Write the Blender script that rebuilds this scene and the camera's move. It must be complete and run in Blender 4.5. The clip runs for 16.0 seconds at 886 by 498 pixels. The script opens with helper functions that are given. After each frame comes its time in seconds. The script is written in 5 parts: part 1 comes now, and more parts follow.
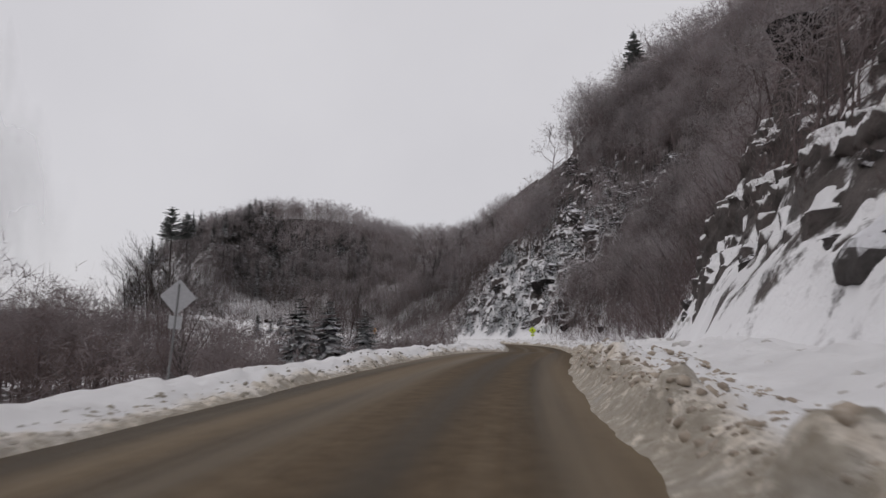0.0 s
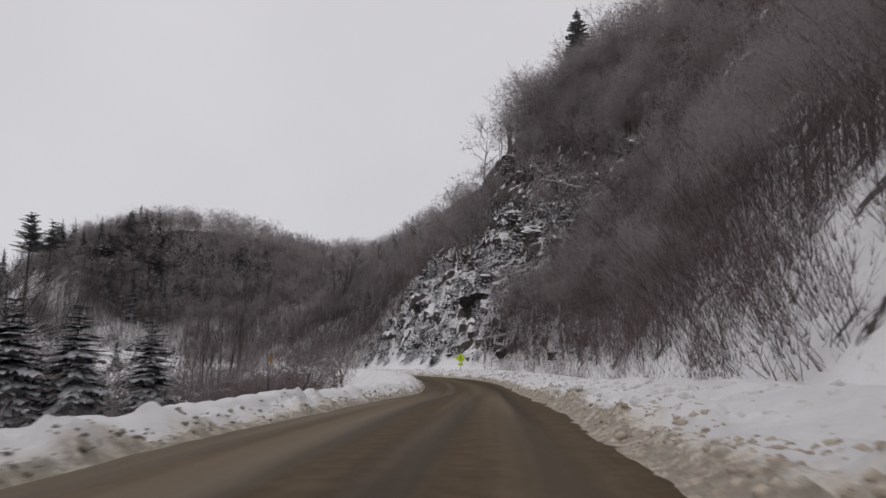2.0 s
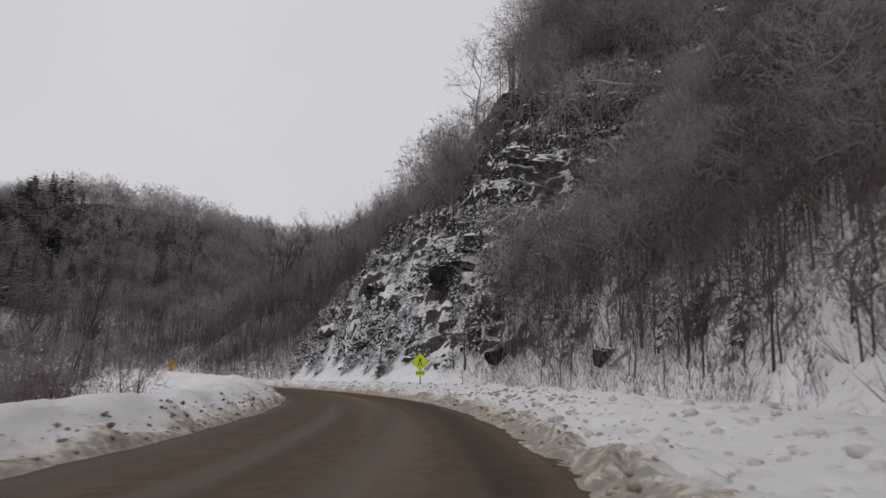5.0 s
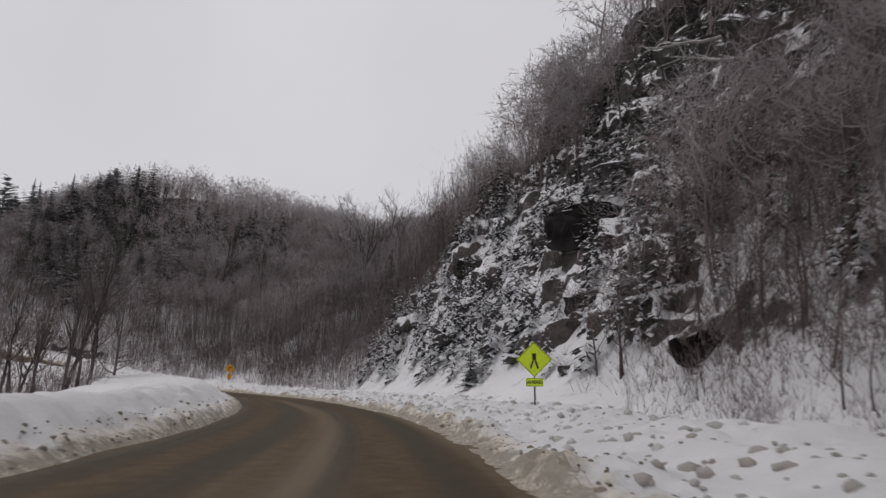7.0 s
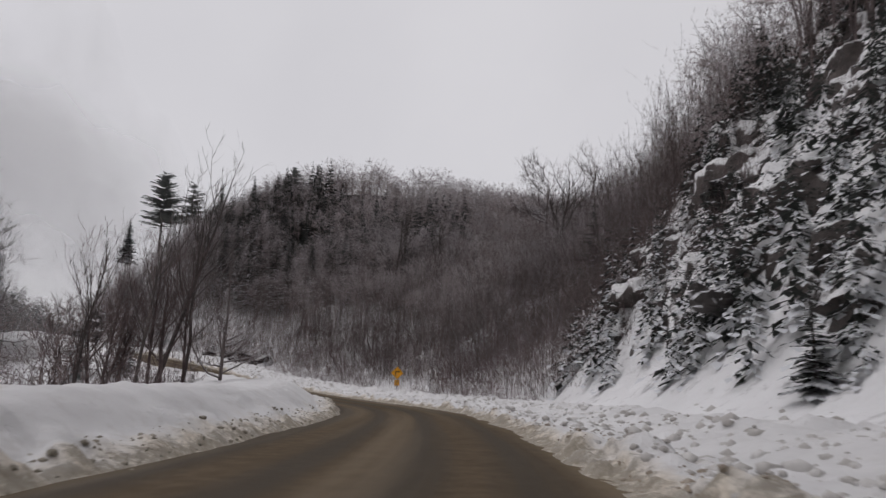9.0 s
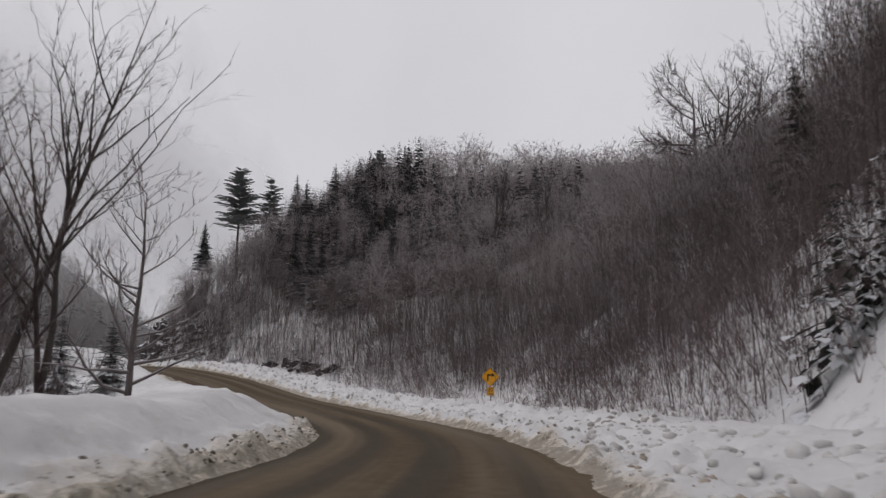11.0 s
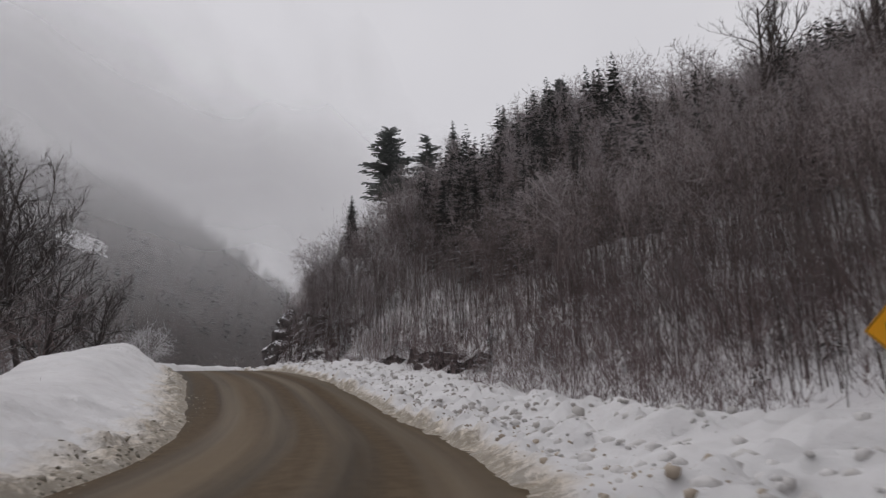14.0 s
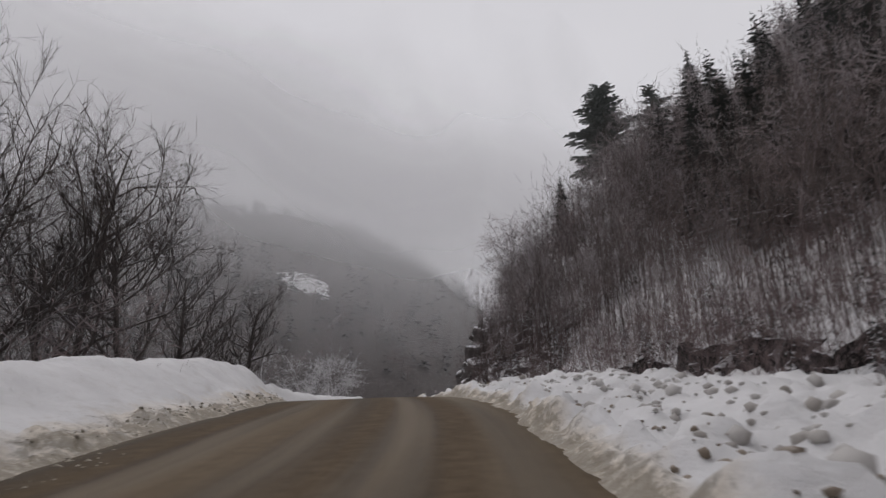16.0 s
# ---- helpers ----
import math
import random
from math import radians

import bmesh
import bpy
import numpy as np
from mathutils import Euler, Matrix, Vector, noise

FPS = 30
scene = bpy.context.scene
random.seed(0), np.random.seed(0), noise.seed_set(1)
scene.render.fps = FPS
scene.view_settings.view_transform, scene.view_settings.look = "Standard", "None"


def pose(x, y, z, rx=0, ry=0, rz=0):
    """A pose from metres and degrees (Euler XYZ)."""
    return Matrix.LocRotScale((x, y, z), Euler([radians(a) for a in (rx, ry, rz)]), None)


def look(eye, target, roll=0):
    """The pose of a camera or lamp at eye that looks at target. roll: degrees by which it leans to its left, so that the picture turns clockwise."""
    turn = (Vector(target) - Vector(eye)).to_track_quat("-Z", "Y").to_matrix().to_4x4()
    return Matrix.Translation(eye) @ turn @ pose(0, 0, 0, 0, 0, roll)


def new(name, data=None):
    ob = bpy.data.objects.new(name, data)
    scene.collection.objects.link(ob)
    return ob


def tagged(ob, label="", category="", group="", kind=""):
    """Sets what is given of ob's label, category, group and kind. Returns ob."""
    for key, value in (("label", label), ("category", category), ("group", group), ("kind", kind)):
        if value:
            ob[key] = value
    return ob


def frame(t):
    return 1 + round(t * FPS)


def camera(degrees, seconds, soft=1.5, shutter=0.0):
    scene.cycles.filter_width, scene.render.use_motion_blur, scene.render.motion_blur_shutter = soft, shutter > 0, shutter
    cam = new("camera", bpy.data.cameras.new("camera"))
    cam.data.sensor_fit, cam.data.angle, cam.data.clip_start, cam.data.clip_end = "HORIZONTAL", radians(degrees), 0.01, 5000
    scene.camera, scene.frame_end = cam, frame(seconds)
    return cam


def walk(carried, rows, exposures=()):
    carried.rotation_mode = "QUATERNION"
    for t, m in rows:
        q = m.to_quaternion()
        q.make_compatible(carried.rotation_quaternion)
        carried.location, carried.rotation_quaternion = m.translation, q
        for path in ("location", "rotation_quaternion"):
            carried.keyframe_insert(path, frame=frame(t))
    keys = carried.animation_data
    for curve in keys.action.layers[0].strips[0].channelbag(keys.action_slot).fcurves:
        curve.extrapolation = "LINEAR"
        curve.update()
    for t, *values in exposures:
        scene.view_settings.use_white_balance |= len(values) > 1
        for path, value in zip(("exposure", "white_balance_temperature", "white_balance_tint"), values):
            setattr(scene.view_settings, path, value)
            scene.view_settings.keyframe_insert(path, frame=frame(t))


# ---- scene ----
# the camera and its drive
cam = camera(65.9, 16.0, soft=1.4, shutter=0.25)
PATH = [
    (0, (0.535, -0.973, 2.86), (0.529, 1.014, 3.084), 0.3),
    (0.5, (1.212, 5.804, 2.797), (1.245, 7.788, 3.05), -0.5),
    (1, (1.949, 12.639, 2.766), (2.036, 14.617, 3.046), -0.3),
    (1.5, (2.849, 19.417, 2.725), (2.997, 21.388, 3.028), -0.2),
    (2, (3.95, 26.092, 2.651), (4.152, 28.058, 2.956), -0.1),
    (2.5, (5.179, 32.749, 2.625), (5.417, 34.701, 2.99), -0.6),
    (3, (6.407, 39.305, 2.542), (6.646, 41.252, 2.928), 0.7),
    (3.2, (6.874, 41.942, 2.518), (7.117, 43.895, 2.875), 0.6),
    (5.3, (11.601, 69.38, 1.324), (11.811, 71.336, 1.685), 2.2),
    (5.5, (11.971, 71.895, 1.347), (12.152, 73.854, 1.71), 2.3),
    (6, (12.678, 77.867, 1.412), (12.78, 79.828, 1.792), 1.5),
    (6.5, (13.048, 83.68, 1.379), (13.052, 85.644, 1.759), 1.9),
    (7, (13.055, 89.27, 1.364), (12.957, 91.232, 1.74), 2.2),
    (7.5, (12.768, 94.675, 1.34), (12.567, 96.622, 1.75), 1.8),
    (8, (12.09, 100.245, 1.217), (11.767, 102.172, 1.645), 2.0),
    (8.5, (11.167, 105.778, 1.207), (10.699, 107.677, 1.628), 1.7),
    (9, (10.085, 111.01, 1.032), (9.421, 112.857, 1.413), 1.8),
    (9.5, (8.873, 116.052, 1.087), (8.102, 117.848, 1.511), 0.8),
    (9.7, (8.346, 118.076, 1.077), (7.545, 119.864, 1.479), 0.5),
    (11.8, (-0.032, 140.756, 0.732), (-1.108, 142.386, 1.16), -1.0),
    (12, (-1.002, 142.744, 0.704), (-2.102, 144.357, 1.136), -1.2),
    (12.5, (-3.729, 147.342, 0.629), (-4.894, 148.903, 1.08), -1.3),
    (13, (-6.653, 151.589, 0.55), (-7.902, 153.084, 1.004), -1.4),
    (13.5, (-9.923, 155.568, 0.559), (-11.268, 156.98, 1.003), -1.5),
    (14, (-13.323, 159.24, 0.54), (-14.762, 160.554, 0.991), -1.6),
    (14.5, (-17.098, 162.72, 0.655), (-18.632, 163.911, 1.13), -1.8),
    (15, (-21.206, 165.777, 0.768), (-22.826, 166.828, 1.288), -2.3),
    (15.5, (-25.79, 168.854, 0.945), (-27.478, 169.77, 1.502), -1.8),
    (16, (-30.523, 171.829, 1.158), (-32.282, 172.595, 1.723), -2.2),
]
walk(cam, [(t, look(eye, target, roll)) for t, eye, target, roll in PATH], [(0, 0.0, 6460, 14), (16, 0.0, 6460, 14)])


# ---------------------------------------------------------------- world and light
def make_world():
    w = bpy.data.worlds.new("overcast_sky")
    scene.world = w
    w.use_nodes = True
    nt = w.node_tree
    nt.nodes.clear()
    out = nt.nodes.new("ShaderNodeOutputWorld")
    bg = nt.nodes.new("ShaderNodeBackground")
    sky = nt.nodes.new("ShaderNodeTexSky")
    sky.sky_type, sky.sun_disc = "NISHITA", False
    sky.sun_elevation, sky.sun_rotation = radians(SUN_ELEVATION), radians(SUN_ROTATION)
    # a closed cloud deck in front of the sky, with soft uneven patches
    tc = nt.nodes.new("ShaderNodeTexCoord")
    no = nt.nodes.new("ShaderNodeTexNoise")
    no.inputs["Scale"].default_value, no.inputs["Detail"].default_value = 2.2, 5
    ramp = nt.nodes.new("ShaderNodeValToRGB")
    ramp.color_ramp.elements[0].position, ramp.color_ramp.elements[0].color = 0.25, (5.75, 5.75, 5.85, 1)
    ramp.color_ramp.elements[1].position, ramp.color_ramp.elements[1].color = 0.75, (6.5, 6.5, 6.55, 1)
    mix = nt.nodes.new("ShaderNodeMix")
    mix.data_type = "RGBA"
    mix.inputs["Factor"].default_value = 0.95
    nt.links.new(tc.outputs["Generated"], no.inputs["Vector"])
    nt.links.new(no.outputs["Fac"], ramp.inputs["Fac"])
    nt.links.new(sky.outputs[0], mix.inputs["A"])
    nt.links.new(ramp.outputs[0], mix.inputs["B"])
    nt.links.new(mix.outputs["Result"], bg.inputs["Color"])
    bg.inputs["Strength"].default_value = SKY_STRENGTH
    nt.links.new(bg.outputs[0], out.inputs[0])


SUN_ELEVATION, SUN_ROTATION, SKY_STRENGTH = 60.0, 250.0, 0.104
make_world()
sun = new("sun", bpy.data.lights.new("sun", "SUN"))
sun.data.energy, sun.data.angle, sun.data.color = 0.55, radians(60), (1.0, 0.98, 0.95)
sun.matrix_world = look((-110, -40, 200), (0, 0, 0))


# ---------------------------------------------------------------- small mesh kit
def mesh_np(name, verts, faces, smooth=False, uv=None, tone=None, puff=None):
    """A mesh from arrays: verts (n, 3), faces (m, 3) or (m, 4); uv per vertex; tone per vertex; puff: the way out of the crown."""
    verts, faces = np.asarray(verts, np.float32), np.asarray(faces, np.int32)
    me = bpy.data.meshes.new(name)
    k = faces.shape[1]
    me.vertices.add(len(verts))
    me.vertices.foreach_set("co", verts.ravel())
    me.loops.add(faces.size)
    me.loops.foreach_set("vertex_index", faces.ravel())
    me.polygons.add(len(faces))
    me.polygons.foreach_set("loop_start", np.arange(0, faces.size, k, dtype=np.int32))
    if smooth:
        me.polygons.foreach_set("use_smooth", np.ones(len(faces), bool))
    me.update(calc_edges=True)
    if uv is not None:
        layer = me.uv_layers.new(name="across")
        layer.data.foreach_set("uv", np.asarray(uv, np.float32)[faces.ravel()].ravel())
    if tone is not None:
        at = me.attributes.new("tone", "FLOAT", "POINT")
        at.data.foreach_set("value", np.asarray(tone, np.float32))
    if puff is not None:
        at = me.attributes.new("puff", "FLOAT_VECTOR", "POINT")
        at.data.foreach_set("vector", np.asarray(puff, np.float32).ravel())
    me.validate()
    return me


def put(name, me, mat, parent=None, label="", category="", group="", kind=""):
    ob = new(name, me)
    if mat:
        me.materials.clear()
        me.materials.append(mat)
    if parent:
        ob.parent = parent
    return tagged(ob, label, category, group, kind)


def part(name, bm, material, parent, label=""):
    """One bmesh as one mesh object under a thing or a part."""
    me = bpy.data.meshes.new(name)
    bm.to_mesh(me)
    bm.free()
    return put(name, me, material, parent, label)


def empty_thing(name, place, label, category, group="", turn=0.0):
    ob = new(name)
    ob.empty_display_size = 0.3
    ob.matrix_world = pose(*place, 0, 0, turn)
    return tagged(ob, label, category, group)


def hash2(ix, iy, seed):
    n = (ix.astype(np.int64) * 374761393 + iy.astype(np.int64) * 668265263 + seed * 974711) & 0x7FFFFFFF
    n = ((n ^ (n >> 13)) * 1274126177) & 0x7FFFFFFF
    return ((n ^ (n >> 16)) & 0xFFFF) / 65535.0


def vnoise(x, y, seed=0):
    """Smooth noise from 0 to 1 on the plane, one unit a cell."""
    x, y = np.asarray(x, float), np.asarray(y, float)
    ix, iy = np.floor(x), np.floor(y)
    fx, fy = x - ix, y - iy
    fx, fy = fx * fx * (3 - 2 * fx), fy * fy * (3 - 2 * fy)
    a, b = hash2(ix, iy, seed), hash2(ix + 1, iy, seed)
    c, d = hash2(ix, iy + 1, seed), hash2(ix + 1, iy + 1, seed)
    return (a * (1 - fx) + b * fx) * (1 - fy) + (c * (1 - fx) + d * fx) * fy


def fbm(x, y, seed=0, octaves=4):
    """Layered noise, about -1 to 1."""
    total, amp, size = 0.0, 1.0, 0.0
    x, y = np.asarray(x, float), np.asarray(y, float)
    for i in range(octaves):
        total = total + amp * (2 * vnoise(x * 2 ** i + 17.3 * i, y * 2 ** i - 9.1 * i, seed + i) - 1)
        size += amp
        amp *= 0.5
    return total / size


def smooth(a, b, x):
    t = np.clip((np.asarray(x, float) - a) / (b - a), 0, 1)
    return t * t * (3 - 2 * t)


def grid_faces(n, m):
    i = np.arange(n * m).reshape(n, m)
    return np.stack([i[:-1, :-1], i[1:, :-1], i[1:, 1:], i[:-1, 1:]], -1).reshape(-1, 4)


# ---------------------------------------------------------------- materials
class Nodes:
    """A short hand for node materials."""

    def __init__(self, name):
        self.mat = bpy.data.materials.new(name)
        self.mat.use_nodes = True
        self.nt = self.mat.node_tree
        self.bsdf = self.nt.nodes["Principled BSDF"]

    def node(self, kind, **inputs):
        n = self.nt.nodes.new("ShaderNode" + kind)
        for key, value in inputs.items():
            self.plug(value, n.inputs[key.replace("_", " ")])
        return n

    def plug(self, value, socket):
        if isinstance(value, bpy.types.NodeSocket):
            self.nt.links.new(value, socket)
        else:
            socket.default_value = value

    def noise(self, scale, detail=4, rough=0.55, vector=None):
        n = self.node("TexNoise", Scale=scale, Detail=detail, Roughness=rough)
        self.nt.links.new(vector or self.coords(), n.inputs["Vector"])
        return n.outputs["Fac"]

    def coords(self):
        return self.node("TexCoord").outputs["Object"]

    def ramp(self, fac, *stops):
        n = self.node("ValToRGB")
        self.plug(fac, n.inputs["Fac"])
        while len(n.color_ramp.elements) < len(stops):
            n.color_ramp.elements.new(0.5)
        for e, (pos, col) in zip(n.color_ramp.elements, stops):
            e.position = pos
            e.color = (col, col, col, 1) if isinstance(col, (int, float)) else (*col, 1)
        return n.outputs["Color"]

    def math(self, op, a, b=0.0):
        n = self.node("Math")
        n.operation = op
        self.plug(a, n.inputs[0])
        self.plug(b, n.inputs[1])
        return n.outputs[0]

    def mix(self, fac, a, b):
        n = self.node("Mix")
        n.data_type = "RGBA"
        self.plug(fac, n.inputs["Factor"])
        for v, key in ((a, "A"), (b, "B")):
            self.plug((*v, 1) if isinstance(v, tuple) and len(v) == 3 else v, n.inputs[key])
        return n.outputs["Result"]

    def attr(self, name):
        n = self.node("Attribute")
        n.attribute_name = name
        return n.outputs["Fac"]

    def up(self):
        """How far the surface faces upwards."""
        g = self.node("NewGeometry")
        s = self.node("SeparateXYZ")
        self.nt.links.new(g.outputs["Normal"], s.inputs[0])
        return s.outputs["Z"]

    def thin(self, color):
        """Fine round twigs: half of the light goes round them."""
        d, t, half = self.node("BsdfDiffuse", Color=color), self.node("BsdfTranslucent", Color=color), self.node("MixShader", Fac=0.5)
        self.nt.links.new(d.outputs[0], half.inputs[1])
        self.nt.links.new(t.outputs[0], half.inputs[2])
        self.nt.links.new(half.outputs[0], self.nt.nodes["Material Output"].inputs["Surface"])
        return self.mat

    def done(self, color, rough=0.8, bump=None, strength=0.4, distance=0.05, **more):
        self.plug((*color, 1) if isinstance(color, tuple) and len(color) == 3 else color, self.bsdf.inputs["Base Color"])
        self.plug(rough, self.bsdf.inputs["Roughness"])
        for key, value in more.items():
            self.plug(value, self.bsdf.inputs[key.replace("_", " ")])
        if bump is not None:
            b = self.node("Bump", Strength=strength, Distance=distance)
            self.plug(bump, b.inputs["Height"])
            self.nt.links.new(b.outputs[0], self.bsdf.inputs["Normal"])
        return self.mat


def mat_plain(name, color, rough=0.6, metal=0.0, grain=40.0):
    n = Nodes(name)
    f = n.noise(grain, 5)
    dark = tuple(c * 0.8 for c in color)
    return n.done(n.mix(n.ramp(f, (0.3, 0.0), (0.7, 1.0)), dark, color), rough, f, 0.1, 0.005, Metallic=metal)


def mat_terrain():
    """Snow over rock and dead litter; rock bares itself where the slope is steep."""
    n = Nodes("snowy_hillside")
    up = n.up()
    rough_edge = n.math("MULTIPLY", n.math("SUBTRACT", n.noise(0.42, 9, 0.64), 0.5), 1.3)
    bare = n.ramp(n.math("ADD", n.math("ADD", up, rough_edge), n.math("MULTIPLY", n.attr("tone"), 0.15)), (0.54, 1.0), (0.62, 0.0))
    rock = n.mix(n.ramp(n.noise(1.3, 8, 0.6), (0.3, 0.0), (0.75, 1.0)), (0.035, 0.029, 0.027), (0.125, 0.105, 0.098))
    litter = n.ramp(n.noise(0.9, 9, 0.7), (0.56, 0.0), (0.66, 1.0))
    snow = n.mix(n.ramp(n.noise(0.2, 6), (0.3, 0.0), (0.7, 1.0)), (0.78, 0.775, 0.785), (0.88, 0.875, 0.885))
    ground = n.mix(n.math("MULTIPLY", litter, 0.4), snow, (0.14, 0.12, 0.115))
    return n.done(n.mix(bare, ground, rock), 0.85, n.noise(1.6, 9, 0.65), 0.6, 0.4)


def mat_bank():
    """Ploughed snow: clean outside, sandy and pitted beside the road (uv.x is 1 at the road edge)."""
    n = Nodes("ploughed_snow")
    uv = n.node("UVMap").outputs[0]
    sep = n.node("SeparateXYZ", Vector=uv)
    edge = sep.outputs["X"]
    f = n.noise(1.1, 8, 0.62)
    dirt = n.ramp(n.math("ADD", edge, n.math("MULTIPLY", n.math("SUBTRACT", f, 0.5), 1.3)), (0.38, 0.0), (0.95, 1.0))
    sand = n.mix(n.ramp(n.noise(6, 8, 0.7), (0.35, 0.0), (0.65, 1.0)), (0.46, 0.395, 0.315), (0.8, 0.73, 0.635))
    clean = n.mix(n.ramp(n.noise(0.7, 6), (0.3, 0.0), (0.7, 1.0)), (0.68, 0.672, 0.676), (0.81, 0.803, 0.807))
    specks = n.ramp(n.noise(7.0, 6, 0.7), (0.64, 0.0), (0.72, 1.0))
    grit = n.ramp(n.math("ADD", n.math("MULTIPLY", edge, 0.5), n.noise(3.2, 7, 0.75)), (0.86, 0.0), (0.98, 1.0))
    c = n.mix(dirt, clean, sand)
    soiled = n.ramp(n.noise(1.9, 8, 0.72), (0.52, 0.0), (0.66, 1.0))
    c = n.mix(n.math("MULTIPLY", soiled, n.math("ADD", 0.1, n.math("MULTIPLY", edge, 0.4))), c, (0.4, 0.36, 0.31))
    c = n.mix(n.math("MULTIPLY", specks, 0.5), c, (0.33, 0.28, 0.24))
    c = n.mix(n.math("MULTIPLY", grit, 0.6), c, (0.13, 0.11, 0.075))
    return n.done(c, 0.8, n.noise(3.5, 9, 0.72), 0.8, 0.11)


def mat_road():
    """Sanded wet asphalt; uv.x runs across, uv.y along the road in metres."""
    n = Nodes("wet_sanded_asphalt")
    uv = n.node("UVMap").outputs[0]
    sep = n.node("SeparateXYZ", Vector=uv)
    stretch = n.node("Mapping", Vector=uv)
    stretch.inputs["Scale"].default_value = (1.6, 0.04, 1)
    streak = n.noise(1.0, 5, 0.6, stretch.outputs[0])
    wob = n.math("MULTIPLY", n.math("SUBTRACT", streak, 0.5), 1.2)
    x = n.math("ADD", sep.outputs["X"], wob)
    # two pairs of wheel tracks, darker and wetter
    track = n.math("ABSOLUTE", n.math("SUBTRACT", n.math("PINGPONG", n.math("ADD", x, 6.6), 1.6), 0.8))
    wet = n.ramp(track, (0.12, 1.0), (0.62, 0.0))
    edge = n.ramp(n.math("ADD", n.math("ABSOLUTE", sep.outputs["X"]), wob), (2.45, 0.0), (3.0, 1.0))
    f = n.noise(3.0, 8, 0.6)
    base = n.mix(n.ramp(f, (0.3, 0.0), (0.7, 1.0)), (0.072, 0.051, 0.030), (0.122, 0.088, 0.054))
    c = n.mix(n.math("MULTIPLY", wet, 0.7), base, (0.035, 0.026, 0.0155))
    along = n.node("Mapping", Vector=uv)
    along.inputs["Scale"].default_value = (0.6, 0.014, 1)
    big = n.ramp(n.noise(1.0, 4, 0.5, along.outputs[0]), (0.46, 0.0), (0.62, 1.0))
    c = n.mix(n.math("MULTIPLY", big, 0.7), c, (0.185, 0.145, 0.1))
    c = n.mix(edge, c, (0.42, 0.37, 0.31))
    rough = n.mix(wet, (0.8, 0.8, 0.8), (0.6, 0.6, 0.6))
    return n.done(c, rough, n.noise(22, 8, 0.7), 0.35, 0.02, Specular_IOR_Level=0.1)


def mat_bark(name, dark, light, frost=0.5, fine=False):
    """Bark and twigs with rime; tone varies from tree to tree."""
    n = Nodes(name)
    tone = n.attr("tone")
    f = n.noise(1.7, 6, 0.65)
    c = n.mix(tone, dark, light)
    c = n.mix(n.math("MULTIPLY", n.ramp(f, (0.45, 0.0), (0.75, 1.0)), 0.4), c, tuple(v * 1.7 for v in light))
    top = n.ramp(n.up(), (0.35, 0.0), (0.8, 1.0))
    c = n.mix(n.math("MULTIPLY", top, frost), c, (0.7, 0.7, 0.73))
    if fine:
        return n.thin(c)
    return n.done(c, 0.85, n.noise(9, 5), 0.3, 0.02)


def mat_wool(name, dark, light, frost):
    """Fine twigs of a far crown, with rime on the crown's upper side."""
    n = Nodes(name)
    at = n.node("Attribute")
    at.attribute_name = "puff"
    way = n.node("VectorMath", Vector=at.outputs["Vector"])
    way.operation = "NORMALIZE"
    sep = n.node("SeparateXYZ", Vector=way.outputs[0])
    c = n.mix(n.attr("tone"), dark, light)
    f = n.noise(0.3, 4, 0.6)
    c = n.mix(n.math("MULTIPLY", n.ramp(f, (0.4, 0.0), (0.7, 1.0)), 0.35), c, tuple(v * 1.5 for v in light))
    top = n.ramp(sep.outputs["Z"], (-0.1, 0.0), (0.9, 1.0))
    c = n.mix(n.math("MULTIPLY", top, frost), c, (0.66, 0.65, 0.67))
    return n.thin(c)


def mat_needles(name, dark, light, snow, bare=0.5):
    """Conifer sprays with snow lying on what faces up."""
    n = Nodes(name)
    f = n.noise(1.2, 6, 0.65)
    c = n.mix(n.ramp(f, (0.3, 0.0), (0.7, 1.0)), dark, light)
    cap = n.math("ADD", n.up(), n.math("MULTIPLY", n.math("SUBTRACT", n.noise(2.3, 6, 0.7), 0.5), 1.3))
    return n.done(n.mix(n.math("MULTIPLY", n.ramp(cap, (bare, 0.0), (bare + 0.4, 1.0)), snow), c, (0.74, 0.75, 0.78)), 0.8)


def mat_rock():
    n = Nodes("snow_capped_ledge_rock")
    f = n.noise(1.1, 9, 0.65)
    c = n.mix(n.ramp(f, (0.3, 0.0), (0.7, 1.0)), (0.022, 0.019, 0.018), (0.105, 0.092, 0.088))
    cap = n.math("ADD", n.up(), n.math("MULTIPLY", n.math("SUBTRACT", n.noise(1.5, 8, 0.65), 0.5), 0.9))
    return n.done(n.mix(n.ramp(cap, (0.42, 0.0), (0.58, 1.0)), c, (0.8, 0.8, 0.83)), 0.75, n.noise(3, 9, 0.7), 0.8, 0.25)


TERRAIN, BANK, ROAD = mat_terrain(), mat_bank(), mat_road()
TWIGS = mat_bark("rimed_twigs", (0.105, 0.086, 0.084), (0.25, 0.212, 0.207), 0.5)
WOOL = mat_wool("rimed_crowns", (0.154, 0.125, 0.122), (0.365, 0.308, 0.302), 0.35)
BROWN_WOOL = mat_wool("brown_crowns", (0.10, 0.075, 0.071), (0.21, 0.165, 0.158), 0.2)
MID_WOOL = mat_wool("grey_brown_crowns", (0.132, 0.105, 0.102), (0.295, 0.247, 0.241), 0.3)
PALE_WOOL = mat_wool("frosted_crowns", (0.32, 0.31, 0.31), (0.5, 0.49, 0.49), 0.5)
BARK = mat_bark("grey_bark", (0.045, 0.037, 0.034), (0.12, 0.1, 0.092), 0.45)
